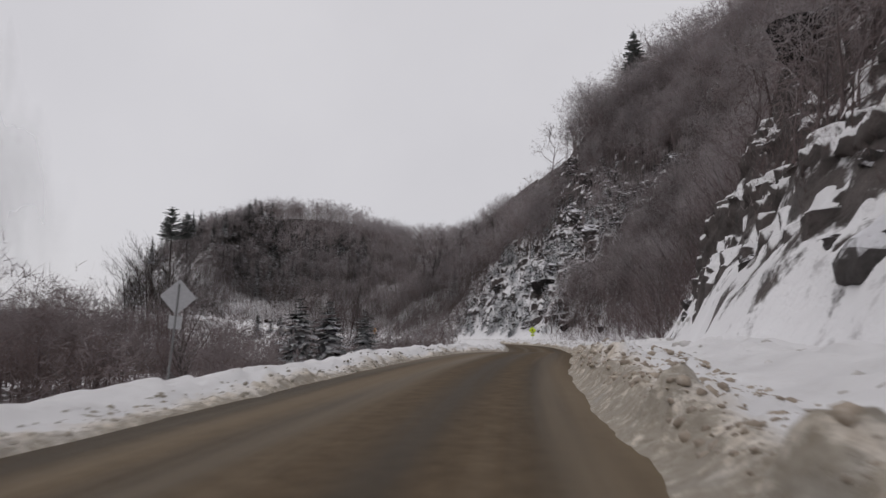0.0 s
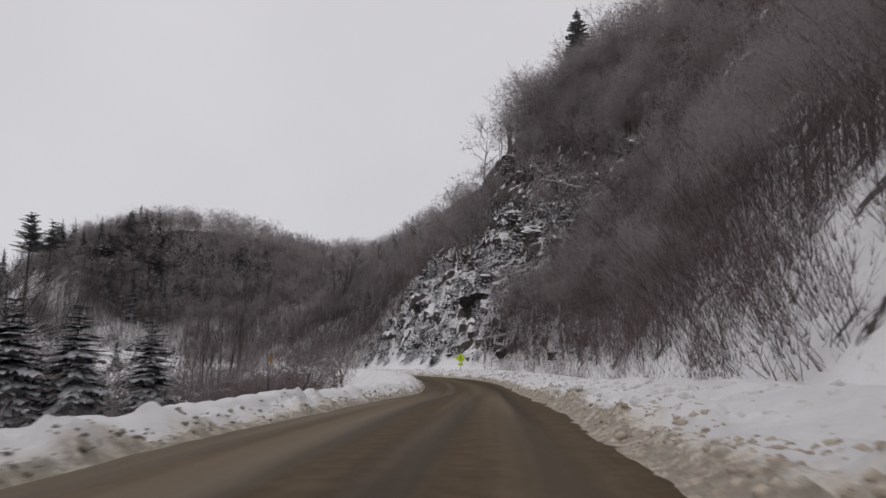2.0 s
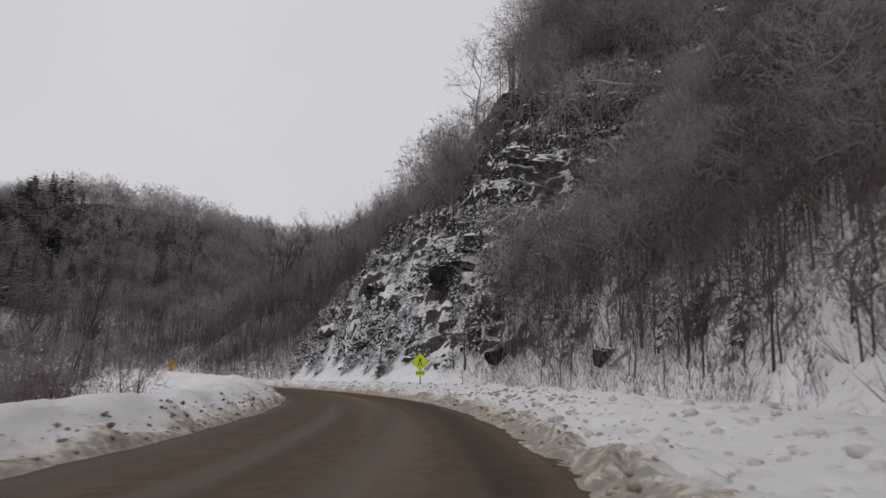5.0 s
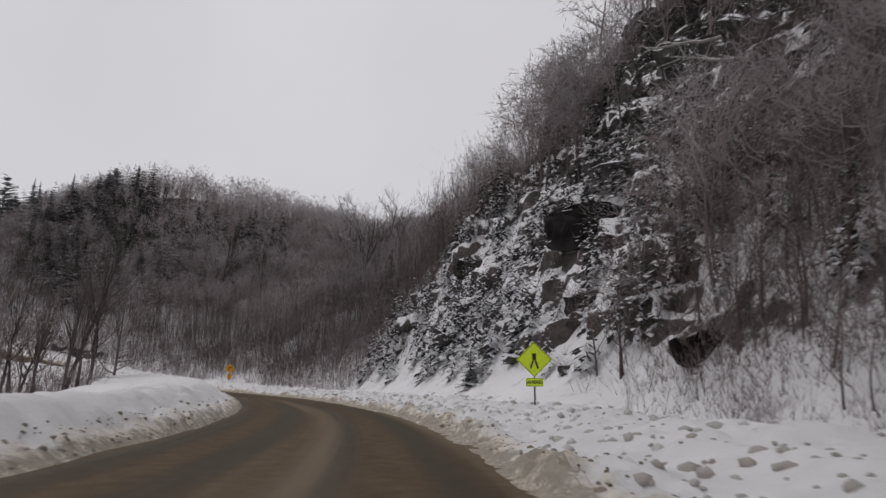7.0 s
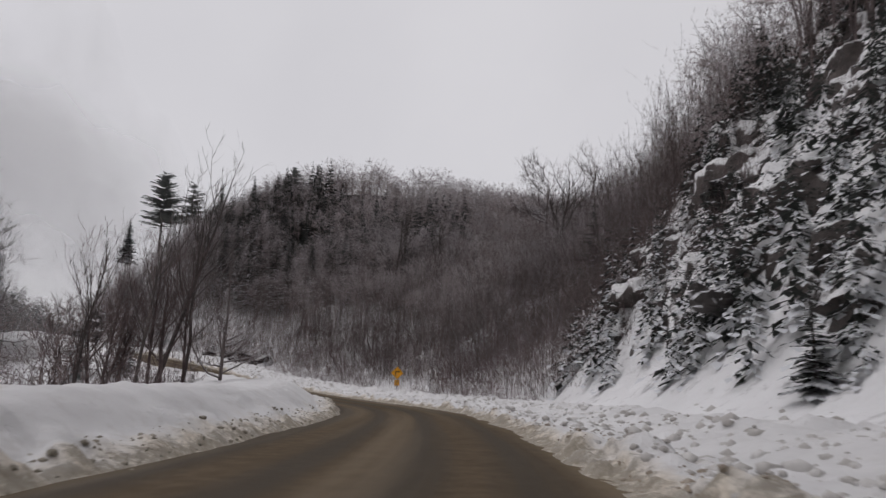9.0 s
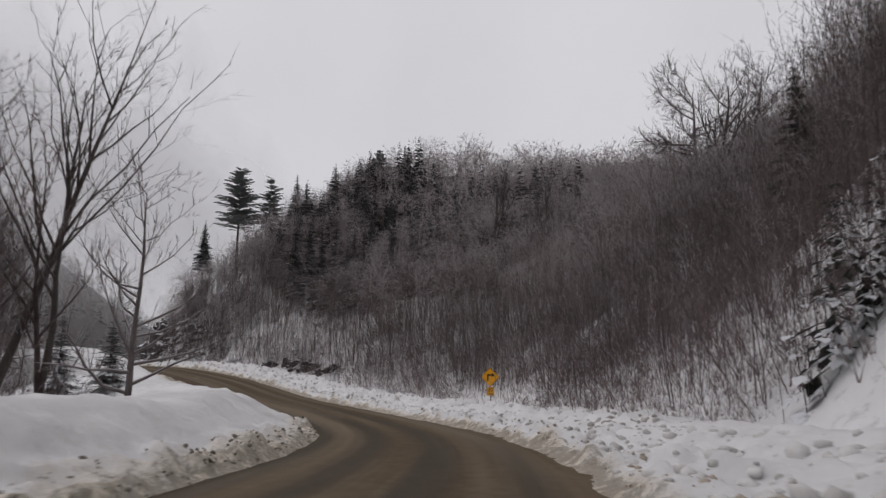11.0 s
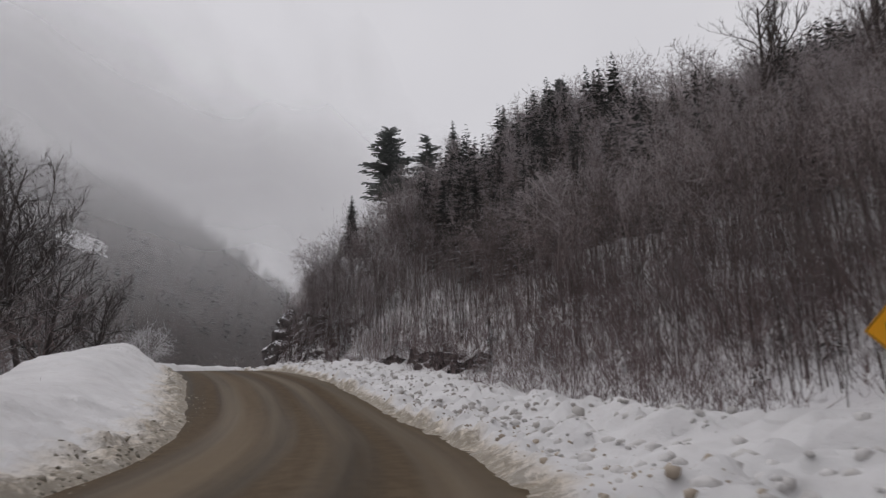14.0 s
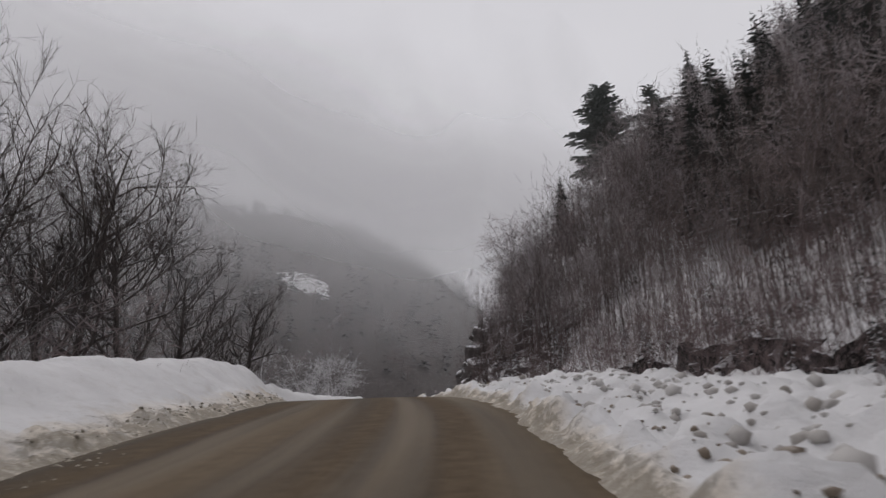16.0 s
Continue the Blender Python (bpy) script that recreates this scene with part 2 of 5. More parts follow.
POLE_BARK = mat_bark("brown_pole_bark", (0.068, 0.055, 0.051), (0.165, 0.136, 0.128), 0.45, True)
BRUSH = mat_bark("reddish_brush", (0.102, 0.077, 0.074), (0.222, 0.176, 0.172), 0.22, True)
SPRUCE = mat_needles("snowy_spruce_needles", (0.012, 0.015, 0.012), (0.04, 0.048, 0.039), 0.6)
# PINE is lightened: frost, and distance haze put into the needle colour
PINE = mat_needles("hazed_pine_needles", (0.075, 0.082, 0.076), (0.19, 0.205, 0.19), 0.8)
LADEN = mat_needles("snow_laden_spruce_needles", (0.014, 0.017, 0.014), (0.045, 0.052, 0.044), 0.88, 0.28)
FAR_PINE = mat_needles("misty_far_conifers", (0.018, 0.021, 0.019), (0.06, 0.066, 0.062), 0.3)
ROCK = mat_rock()


def mat_black_rock():
    """Near-black ledge rock that stays bare but on its flat top."""
    n = Nodes("near_black_ledge_rock")
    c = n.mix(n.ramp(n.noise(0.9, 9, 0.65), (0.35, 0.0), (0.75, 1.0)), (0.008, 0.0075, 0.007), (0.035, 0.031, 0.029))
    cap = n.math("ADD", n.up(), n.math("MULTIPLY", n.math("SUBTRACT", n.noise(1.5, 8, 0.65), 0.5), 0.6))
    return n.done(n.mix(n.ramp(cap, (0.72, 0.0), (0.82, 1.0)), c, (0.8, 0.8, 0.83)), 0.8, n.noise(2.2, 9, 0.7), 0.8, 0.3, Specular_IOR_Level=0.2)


BLACK_ROCK = mat_black_rock()


def mat_face(name, color):
    """Reflective sheeting on a sign."""
    n = Nodes(name)
    f = n.noise(9, 6, 0.6)
    dirt = n.ramp(n.noise(2.2, 7, 0.7), (0.5, 0.0), (0.8, 1.0))
    c = n.mix(n.ramp(f, (0.3, 0.0), (0.7, 1.0)), tuple(v * 0.88 for v in color), color)
    return n.done(n.mix(n.math("MULTIPLY", dirt, 0.25), c, (0.35, 0.32, 0.25)), 0.4)


def mat_clod():
    n = Nodes("sandy_snow_lumps")
    tone = n.attr("tone")
    c = n.mix(n.ramp(tone, (0.3, 0.0), (0.9, 1.0)), (0.64, 0.625, 0.615), (0.34, 0.315, 0.29))
    f = n.noise(6, 7, 0.65)
    return n.done(n.mix(n.ramp(f, (0.55, 0.0), (0.75, 0.5)), c, (0.4, 0.36, 0.31)), 0.8, f, 0.5, 0.04)


def mat_sandy():
    """Sandy frozen crumbs thrown up by the plough."""
    n = Nodes("sandy_windrow_crumbs")
    c = n.mix(n.attr("tone"), (0.52, 0.445, 0.36), (0.15, 0.115, 0.085))
    f = n.noise(8, 7, 0.65)
    return n.done(n.mix(n.ramp(f, (0.5, 0.0), (0.75, 0.6)), c, (0.55, 0.51, 0.46)), 0.85, f, 0.6, 0.03)


def mat_grit():
    """Brown frozen crumbs and bits of turf at the foot of the bank."""
    n = Nodes("brown_grit")
    c = n.mix(n.attr("tone"), (0.09, 0.08, 0.055), (0.42, 0.38, 0.32))
    f = n.noise(9, 6, 0.65)
    return n.done(c, 0.9, f, 0.6, 0.03)


def mat_mist():
    """Low cloud: thin white droplets that let most light through, thinning to nothing at the sheet's foot."""
    n = Nodes("low_cloud")
    uv = n.node("UVMap").outputs[0]
    sep = n.node("SeparateXYZ", Vector=uv)
    f = n.noise(0.012, 2, 0.5)
    a = n.math("ADD", sep.outputs["Y"], n.math("MULTIPLY", n.math("SUBTRACT", f, 0.5), 0.6))
    alpha = n.ramp(a, (0.0, 0.0), (0.1, 0.08), (0.24, 0.17), (0.38, 0.38), (0.46, 0.37), (0.64, 0.0))
    alpha = n.math("MULTIPLY", alpha, sep.outputs["X"])
    d = n.node("BsdfDiffuse", Color=(0.96, 0.96, 0.97, 1))
    t = n.node("BsdfTranslucent", Color=(0.96, 0.96, 0.97, 1))
    half = n.node("MixShader", Fac=0.5)
    n.nt.links.new(d.outputs[0], half.inputs[1])
    n.nt.links.new(t.outputs[0], half.inputs[2])
    clear = n.node("BsdfTransparent")
    mix = n.node("MixShader", Fac=alpha)
    n.nt.links.new(clear.outputs[0], mix.inputs[1])
    n.nt.links.new(half.outputs[0], mix.inputs[2])
    n.nt.links.new(mix.outputs[0], n.nt.nodes["Material Output"].inputs["Surface"])
    return n.mat


LIME, AMBER = mat_face("fluorescent_lime_sheeting", (0.70, 0.90, 0.012)), mat_face("amber_sheeting", (0.95, 0.43, 0.012))
BLACK, STEEL = mat_plain("black_sign_ink", (0.012, 0.012, 0.012), 0.5), mat_plain("galvanised_steel", (0.22, 0.22, 0.22), 0.5, 0.6)
ALUMINIUM = mat_plain("dull_aluminium", (0.42, 0.42, 0.43), 0.45, 0.3, 12)
CLOD, SANDY, GRIT, MIST = mat_clod(), mat_sandy(), mat_grit(), mat_mist()


# ---------------------------------------------------------------- the road's line and the land
CENTRE = [(-14.5, -120, 2.2), (-10.5, -80, 2.1), (-6.0, -40, 1.9), (-3.3, -20, 1.8), (-1.2, -0.8, 1.71), (0.1, 11.2, 1.62), (1.7, 23.1, 1.54), (3.9, 35.0, 1.42),
          (6.0, 46.8, 1.1), (8.0, 58.6, 0.66), (10.0, 70.4, 0.26), (11.2, 82.1, 0.22), (11.1, 93.9, 0.18), (9.5, 105.6, 0.05), (6.8, 117.1, -0.09), (2.9, 128.3, -0.24), (-1.7, 139.4, -0.41), (-7.5, 149.5, -0.56),
          (-14.9, 158.3, -0.60), (-24.1, 165.9, -0.31), (-34.5, 172.0, 0.45), (-46, 177.0, 2.05), (-60, 181.5, 3.5), (-74, 184.7, 4.05), (-86, 189.5, 4.5),
          (-96, 198, 5.0), (-105, 209, 5.4), (-116, 220, 6.0), (-124, 240, 6.0), (-128, 270, 6.0), (-130, 330, 6.0), (-130, 420, 6.0)]


def catmull(points, step):
    p = [Vector(q) for q in points]
    p = [2 * p[0] - p[1]] + p + [2 * p[-1] - p[-2]]
    out = []
    for a, b, c, d in zip(p, p[1:], p[2:], p[3:]):
        k = max(2, int((c - b).length / step))
        for i in range(k):
            t = i / k
            out.append(0.5 * (2 * b + (c - a) * t + (2 * a - 5 * b + 4 * c - d) * t * t + (3 * b - a - 3 * c + d) * t ** 3))
    return np.array([tuple(v) for v in out])


LINE = catmull(CENTRE, 0.3)
TAN = np.gradient(LINE[:, :2], axis=0)
TAN /= np.linalg.norm(TAN, axis=1)[:, None]
NOR = np.stack([TAN[:, 1], -TAN[:, 0]], 1)          # to the right of the road
ALONG = np.concatenate([[0], np.cumsum(np.linalg.norm(np.diff(LINE[:, :2], axis=0), axis=1))])
ALONG -= ALONG[np.argmin(np.abs(LINE[:, 1] + 0.8) + np.abs(LINE[:, 0]))]      # 0 where the drive begins


def road_frame(x, y):
    """Distance along the road, signed distance to its right, and the road's height there."""
    x, y = np.ravel(x), np.ravel(y)
    coarse = np.arange(0, len(LINE), 5)
    best = np.empty(len(x), int)
    for a in range(0, len(x), 40000):
        b = slice(a, a + 40000)
        dd = (x[b, None] - LINE[None, coarse, 0]) ** 2 + (y[b, None] - LINE[None, coarse, 1]) ** 2
        best[b] = coarse[np.argmin(dd, 1)]
    for off in (-3, -2, -1, 0, 1, 2, 3):
        k = np.clip(best + off, 0, len(LINE) - 1)
        nearer = (x - LINE[k, 0]) ** 2 + (y - LINE[k, 1]) ** 2 < (x - LINE[best, 0]) ** 2 + (y - LINE[best, 1]) ** 2
        best = np.where(nearer, k, best)
    dx, dy = x - LINE[best, 0], y - LINE[best, 1]
    side = np.sign(dx * NOR[best, 0] + dy * NOR[best, 1])
    return ALONG[best], np.hypot(dx, dy) * np.where(side == 0, 1, side), LINE[best, 2]


# the hill beside the road: where its foot lies, how steep it is, how high it goes, by distance along the road
FOOT_S = [-100, 0, 12, 20, 30, 40, 60, 90, 105, 115, 130, 150, 165, 178, 190, 204, 222, 236, 252, 265, 300]
FOOT_D = [9, 7.5, 5.5, 5.2, 6.2, 7.7, 9.8, 11.5, 11.5, 10, 9.3, 8.8, 10.2, 11.6, 11.2, 9.5, 8, 6.0, 6.0, 8, 9]
RISE_S = [-100, 0, 14, 27, 33, 39, 45, 60, 90, 110, 130, 152, 164, 180, 215, 240, 262, 282, 330]
RISE_K = [1.0, 1.0, 1.2, 1.3, 1.8, 1.9, 1.25, 1.2, 1.5, 1.45, 1.38, 1.35, 0.78, 0.62, 0.64, 1.0, 1.0, 1.35, 1.4]
CAP_X = [-400, -130, -90, -70, -40, -10, 8, 20, 40, 60, 120]
CAP_H = [18, 26, 31, 35, 36, 32, 35, 46, 64, 78, 90]


def land(x, y):
    """Height of the ground."""
    shape = np.shape(x)
    x, y = np.ravel(x).astype(float), np.ravel(y).astype(float)
    s, d, z0 = road_frame(x, y)
    # right: snow apron, then the steep hill
    foot, rise = np.interp(s, FOOT_S, FOOT_D), np.interp(s, RISE_S, RISE_K)
    up = np.maximum(d - foot, 0)
    rough = fbm(x / 9, y / 9, 3, 5) * smooth(2, 14, up) * 3.6 + fbm(x / 3.2, y / 3.2, 8, 4) * smooth(1, 5, up) * 0.9
    cliff = smooth(84, 104, s) * (1 - smooth(150, 162, s)) + smooth(2, 12, s) * (1 - smooth(34, 46, s)) + smooth(228, 238, s) * (1 - smooth(252, 262, s))
    steps = up * rise
    bend = steps / 3.2 + 0.9 * fbm(x / 9, y / 9, 21, 4)
    ledge = (np.floor(bend) + smooth(0.35, 0.75, bend - np.floor(bend))) * 3.2 * smooth(0, 4, up)
    hill = steps * (1 - 0.55 * cliff) + ledge * 0.55 * cliff + rough * (1 + 0.2 * cliff)
    cap = np.interp(x, CAP_X, CAP_H) + 3 * fbm(x / 40, y / 40, 31, 3)
    k = 0.11
    hill = -np.log(np.exp(-k * np.minimum(hill, 200)) + np.exp(-k * cap)) / k
    hill = hill - (-np.log(1 + np.exp(-k * cap)) / k)
    apron = smooth(5.2, 10, d) * (0.9 + 0.9 * smooth(105, 120, s) * (1 - smooth(140, 155, s)))
    right = z0 - 0.75 + apron + np.maximum(hill, -0.4)
    # left: over the bank the land falls to the river flat
    out = -d
    inner = smooth(112, 135, s) * (1 - smooth(196, 225, s))
    mound = inner * 1.5 * np.exp(-((out - 9.5) / 4.5) ** 2)
    fall = smooth(6 + 5 * inner, 22 + 6 * inner, out) * (5.5 - 1.5 * inner) + smooth(30, 120, out) * 3
    left = z0 - 0.75 + mound - fall + fbm(x / 14, y / 14, 5, 4) * 0.7 * smooth(8, 20, out)
    h = np.where(d > 0, right, left)
    # the far side of the valley
    foot = -172 - 0.45 * np.maximum(y - 240, 0) - 0.25 * np.maximum(60 - y, 0)
    far = np.maximum(0.95 * (foot - x) + 16 * fbm(x / 60, y / 60, 41, 4) - 4, 0)
    far = 210 * (1 - np.exp(-far / 210))
    h = h + np.where(d < 0, far * smooth(40, 80, out) * (1 - smooth(240, 520, y)), 0)
    return h.reshape(shape)


def axis_steps(lo, hi, step, reach):
    """Even steps in the middle, growing steps out to the horizon."""
    mid = list(np.arange(lo, hi, step))
    grow, a, b = step, lo, hi
    left, right = [], [hi]
    while a > -reach:
        grow *= 1.07
        a -= grow
        left.append(a)
    grow = step
    while b < reach:
        grow *= 1.07
        b += grow
        right.append(b)
    return np.array(left[::-1] + mid + right)


def build_land():
    gx, gy = axis_steps(-110, 62, 0.95, 3500), axis_steps(-10, 225, 0.95, 3500)
    X, Y = np.meshgrid(gx, gy, indexing="ij")
    Z = land(X, Y)
    s, d, _ = road_frame(X, Y)
    reach = 7 + 9 * smooth(32, 44, s)
    low = (d > 0) * (1 - smooth(0.3, 1.0, (d - np.interp(s, FOOT_S, FOOT_D)) / reach))
    snowy = 0.35 + np.where(s > 150, 0.35, 0.65) * np.clip(low * (1 - 0.3 * smooth(58, 74, s) * (1 - smooth(112, 120, s))) + smooth(150, 162, s) * (1 - smooth(9, 17, d - np.interp(s, FOOT_S, FOOT_D))), 0, 1) * (d > 0)
    snowy = snowy + 0.3 * low * (1 - smooth(26, 36, s)) - 1.2 * smooth(185, 205, s) * smooth(20, 30, d)
    # under the dense woods the snow lies thin over litter and rock
    up = d - np.interp(s, FOOT_S, FOOT_D)
    woods = (0.1 + 1.0 * smooth(74, 90, s)) * smooth(40, 50, s) * smooth(9 - 5 * smooth(74, 90, s), 18 - 7 * smooth(74, 90, s), up) * (1 - smooth(112, 120, s)) + smooth(112, 120, s) * (1 - smooth(150, 160, s)) * smooth(14, 22, up) + 0.7 * smooth(150, 160, s) * smooth(7, 26, up + 8 * fbm(X.ravel() / 9, Y.ravel() / 9, 93, 5))
    snowy = snowy - 1.15 * smooth(2.4, 3.6, up + 0.5 * fbm(X.ravel() / 2, Y.ravel() / 2, 92, 3)) * (1 - smooth(40, 46, s)) * (d > 0)
    snowy = snowy - 0.1 * smooth(2.5, 5, up) * smooth(112, 118, s) * (1 - smooth(148, 154, s)) * (d > 0)
    snowy = snowy - 0.3 * smooth(3, 7, up) * smooth(40, 46, s) * (1 - smooth(108, 114, s)) * (d > 0)
    snowy = snowy - 1.5 * woods * (d > 0) - 4.0 * smooth(11, 19, -d) * (1 - smooth(140, 155, s)) * (1 - 0.4 * smooth(112, 130, s)) - 4.0 * smooth(19, 27, -d) * smooth(140, 155, s)
    snowy = snowy - 5.0 * smooth(150, 160, s) * smooth(24, 32, up) * (d > 0)
    fx, fy = X.ravel(), Y.ravel()
    glade = np.exp(-((fx + 259) / 13) ** 2 - ((fy - 221) / 20) ** 2) + 1.0 * fbm(fx / 6, fy / 24, 78, 4)
    snowy = np.where((d < -25) & (X.ravel() < -150), -3.2 + 3.7 * smooth(0.8, 1.15, glade), snowy)
    me = mesh_np("ground", np.stack([X, Y, Z], -1).reshape(-1, 3), grid_faces(*X.shape), True, None, snowy)
    put("ground", me, TERRAIN, None, "snow-covered hillsides and valley floor with bare ledges", "ground", "", "structure")


def ribbon(lo, hi, ds, dvals, height, name, mat, label, category, kind="structure", uvs=None):
    s = np.arange(lo, hi, ds)
    cx, cy, cz = (np.interp(s, ALONG, LINE[:, i]) for i in range(3))
    nx, ny = np.interp(s, ALONG, NOR[:, 0]), np.interp(s, ALONG, NOR[:, 1])
    S, D = np.meshgrid(s, dvals, indexing="ij")
    X, Y = cx[:, None] + nx[:, None] * D, cy[:, None] + ny[:, None] * D
    Z, E = height(S, D, X, Y, cz[:, None])
    uv = np.stack([E, S], -1).reshape(-1, 2)
    me = mesh_np(name, np.stack([X, Y, Z], -1).reshape(-1, 3), grid_faces(*X.shape)[:, ::-1], True, uv)
    return put(name, me, mat, None, label, category, "", kind)


LEFT_EDGE_S, LEFT_EDGE_D = [-60, 0, 60, 100, 150, 170, 185, 196, 230, 260], [2.9, 2.9, 2.9, 2.9, 2.7, 2.9, 3.5, 4.3, 4.3, 3.5]
RIGHT_EDGE_S, RIGHT_EDGE_D = [-60, 0, 20, 45, 65, 100, 150, 190, 260], [2.8, 2.8, 2.9, 3.2, 3.1, 2.8, 2.8, 2.5, 2.5]


def road_height(S, D, X, Y, z0):
    camber = -0.012 * np.abs(D)
    return z0 + camber + 0.008 * fbm(X / 1.5, Y / 1.5, 2, 3), D


def domes(X, Y, seed, cell, fill):
    """Blunt lumps with steep sides, one in a cell at most; heights from 0 to 1."""
    ix, iy = np.floor(X / cell), np.floor(Y / cell)
    best = np.zeros(np.shape(X))
    for ox in (-1, 0, 1):
        for oy in (-1, 0, 1):
            cx, cy = ix + ox, iy + oy
            px, py = cx + hash2(cx, cy, seed), cy + hash2(cx, cy, seed + 1)
            r = 0.35 + 0.55 * hash2(cx, cy, seed + 2)
            tall = r * np.where(hash2(cx, cy, seed + 3) < fill, 0.4 + 0.6 * hash2(cx, cy, seed + 4), 0)
            turn = 6.283 * hash2(cx, cy, seed + 5)
            u, v = X / cell - px, Y / cell - py
            q = np.hypot(u * np.cos(turn) + v * np.sin(turn), 1.5 * (v * np.cos(turn) - u * np.sin(turn))) / r
            best = np.maximum(best, tall * np.sqrt(np.maximum(1 - q ** 3, 0)))
    return best


def chunks(X, Y, seed):
    """Broken clods of ploughed snow, with hollows between them."""
    wx, wy = X + 0.12 * fbm(X / 0.5, Y / 0.5, seed + 7, 2), Y + 0.12 * fbm(X / 0.5, Y / 0.5, seed + 8, 2)
    some = smooth(0.25, 0.6, vnoise(X / 2.3, Y / 2.3, seed + 9))
    big, small = domes(wx, wy, seed + 20, 0.75, 0.6), domes(wx, wy, seed + 40, 0.34, 0.75)
    return (0.36 * big + 0.24 * small) * (0.4 + 0.6 * some) + 0.04 * fbm(X / 0.3, Y / 0.3, seed + 2, 2) - 0.1


def left_bank(S, D, X, Y, z0):
    """A ploughed ridge with a sharp crest, falling away outside."""
    edge = np.interp(S, LEFT_EDGE_S, LEFT_EDGE_D) + 0.15 * fbm(S / 2.5, S * 0, 51, 3)
    u = -D - edge
    top = np.interp(S, [-40, 0, 40, 75, 100, 120, 145, 160, 180, 192, 205, 220, 230, 238, 275], [0.28, 0.28, 0.36, 0.62, 0.75, 0.9, 1.25, 1.5, 1.5, 1.12, 1.55, 1.95, 1.8, 1.75, 1.8])
    top = top * (1 + 0.14 * fbm(S / 3, S * 0 + 3, 52, 3))
    wide = np.interp(S, [0, 75, 110, 145, 180, 200, 225], [1.3, 1.4, 1.8, 2.8, 4.2, 4.6, 2.4])
    rise = smooth(0.0, 1.0, u / wide)
    ledge = 0.16 * smooth(0, 0.35, u)
    fall = smooth(wide + 0.3, wide + 4.5, u) * np.interp(S, [110, 140, 195, 225, 235, 250], [2.4, 0.3, 0.3, 1.2, 0.5, 0.4]) + 3.2 * smooth(-11.2, -12.4, D)
    lumps = (chunks(X, Y, 53) * (0.9 - 0.5 * smooth(0.8, 1.8, u)) + fbm(X / 2.2, Y / 2.2, 54, 3) * 0.14) * smooth(0.05, 0.5, u)
    z = z0 - 0.06 + ledge + (top - 0.16) * rise ** 1.3 - fall + lumps
    # grit fades outward; the fifth that stays greys the bank for dirt and shade
    dirt_shade = 1 - smooth(0.0, 1.0, u / (0.25 + 0.5 * wide)) * 0.8
    return z, dirt_shade


def right_bank(S, D, X, Y, z0):
    """Low sandy windrow, then lumpy snow climbing to the hill."""
    edge = np.interp(S, RIGHT_EDGE_S, RIGHT_EDGE_D) + 0.18 * fbm(S / 3.5, S * 0, 61, 3)
    u = D - edge
    heap = np.interp(S, [-20, 0, 7, 12, 24, 40, 70, 100, 150, 250], [0.35, 0.35, 0.5, 0.72, 0.55, 0.32, 0.30, 0.26, 0.3, 0.3])
    ridge = heap * (smooth(0.0, 0.9, u) - 0.35 * smooth(1.2, 2.6, u))
    back = np.interp(S, [0, 40, 70, 150, 170, 240], [0.5, 0.6, 0.6, 0.45, 0.45, 0.4]) * smooth(1.2, 4.0, u)
    sink = 1.1 * smooth(5.5, 7.5, u)
    lumps = (chunks(X, Y, 63) * (1.2 - 0.6 * smooth(1.3, 2.4, u) * (1 - 0.8 * smooth(148, 165, S))) + fbm(X / 1.7, Y / 1.7, 64, 3) * 0.07) * smooth(0.05, 0.6, u)
    z = z0 - 0.06 + ridge + back + lumps - sink
    wide = np.interp(S, [0, 30, 60, 120, 160, 250], [1.9, 1.8, 1.7, 1.6, 1.2, 1.0])
    dirt_shade = 1 - smooth(0.25, 1.0, u / wide) * 0.95
    return z, dirt_shade


def build_road():
    ribbon(-110, 330, 0.5, np.linspace(-5.4, 4.2, 17), road_height, "road", ROAD, "brown wet sanded asphalt road between ploughed snow banks", "road")
    ribbon(-10, 275, 0.24, -np.concatenate([np.arange(2.5, 6.5, 0.14), np.arange(6.5, 12.5, 0.35)])[::-1], left_bank,
           "snow_bank", BANK, "ploughed snow bank with a gritty foot beside the road", "snow bank")
    ribbon(-10, 262, 0.21, np.concatenate([np.arange(2.4, 7.0, 0.12), np.arange(7.0, 11, 0.3)]), right_bank,
           "snow_verge", BANK, "lumpy snow verge with a sandy windrow beside the road", "snow bank")


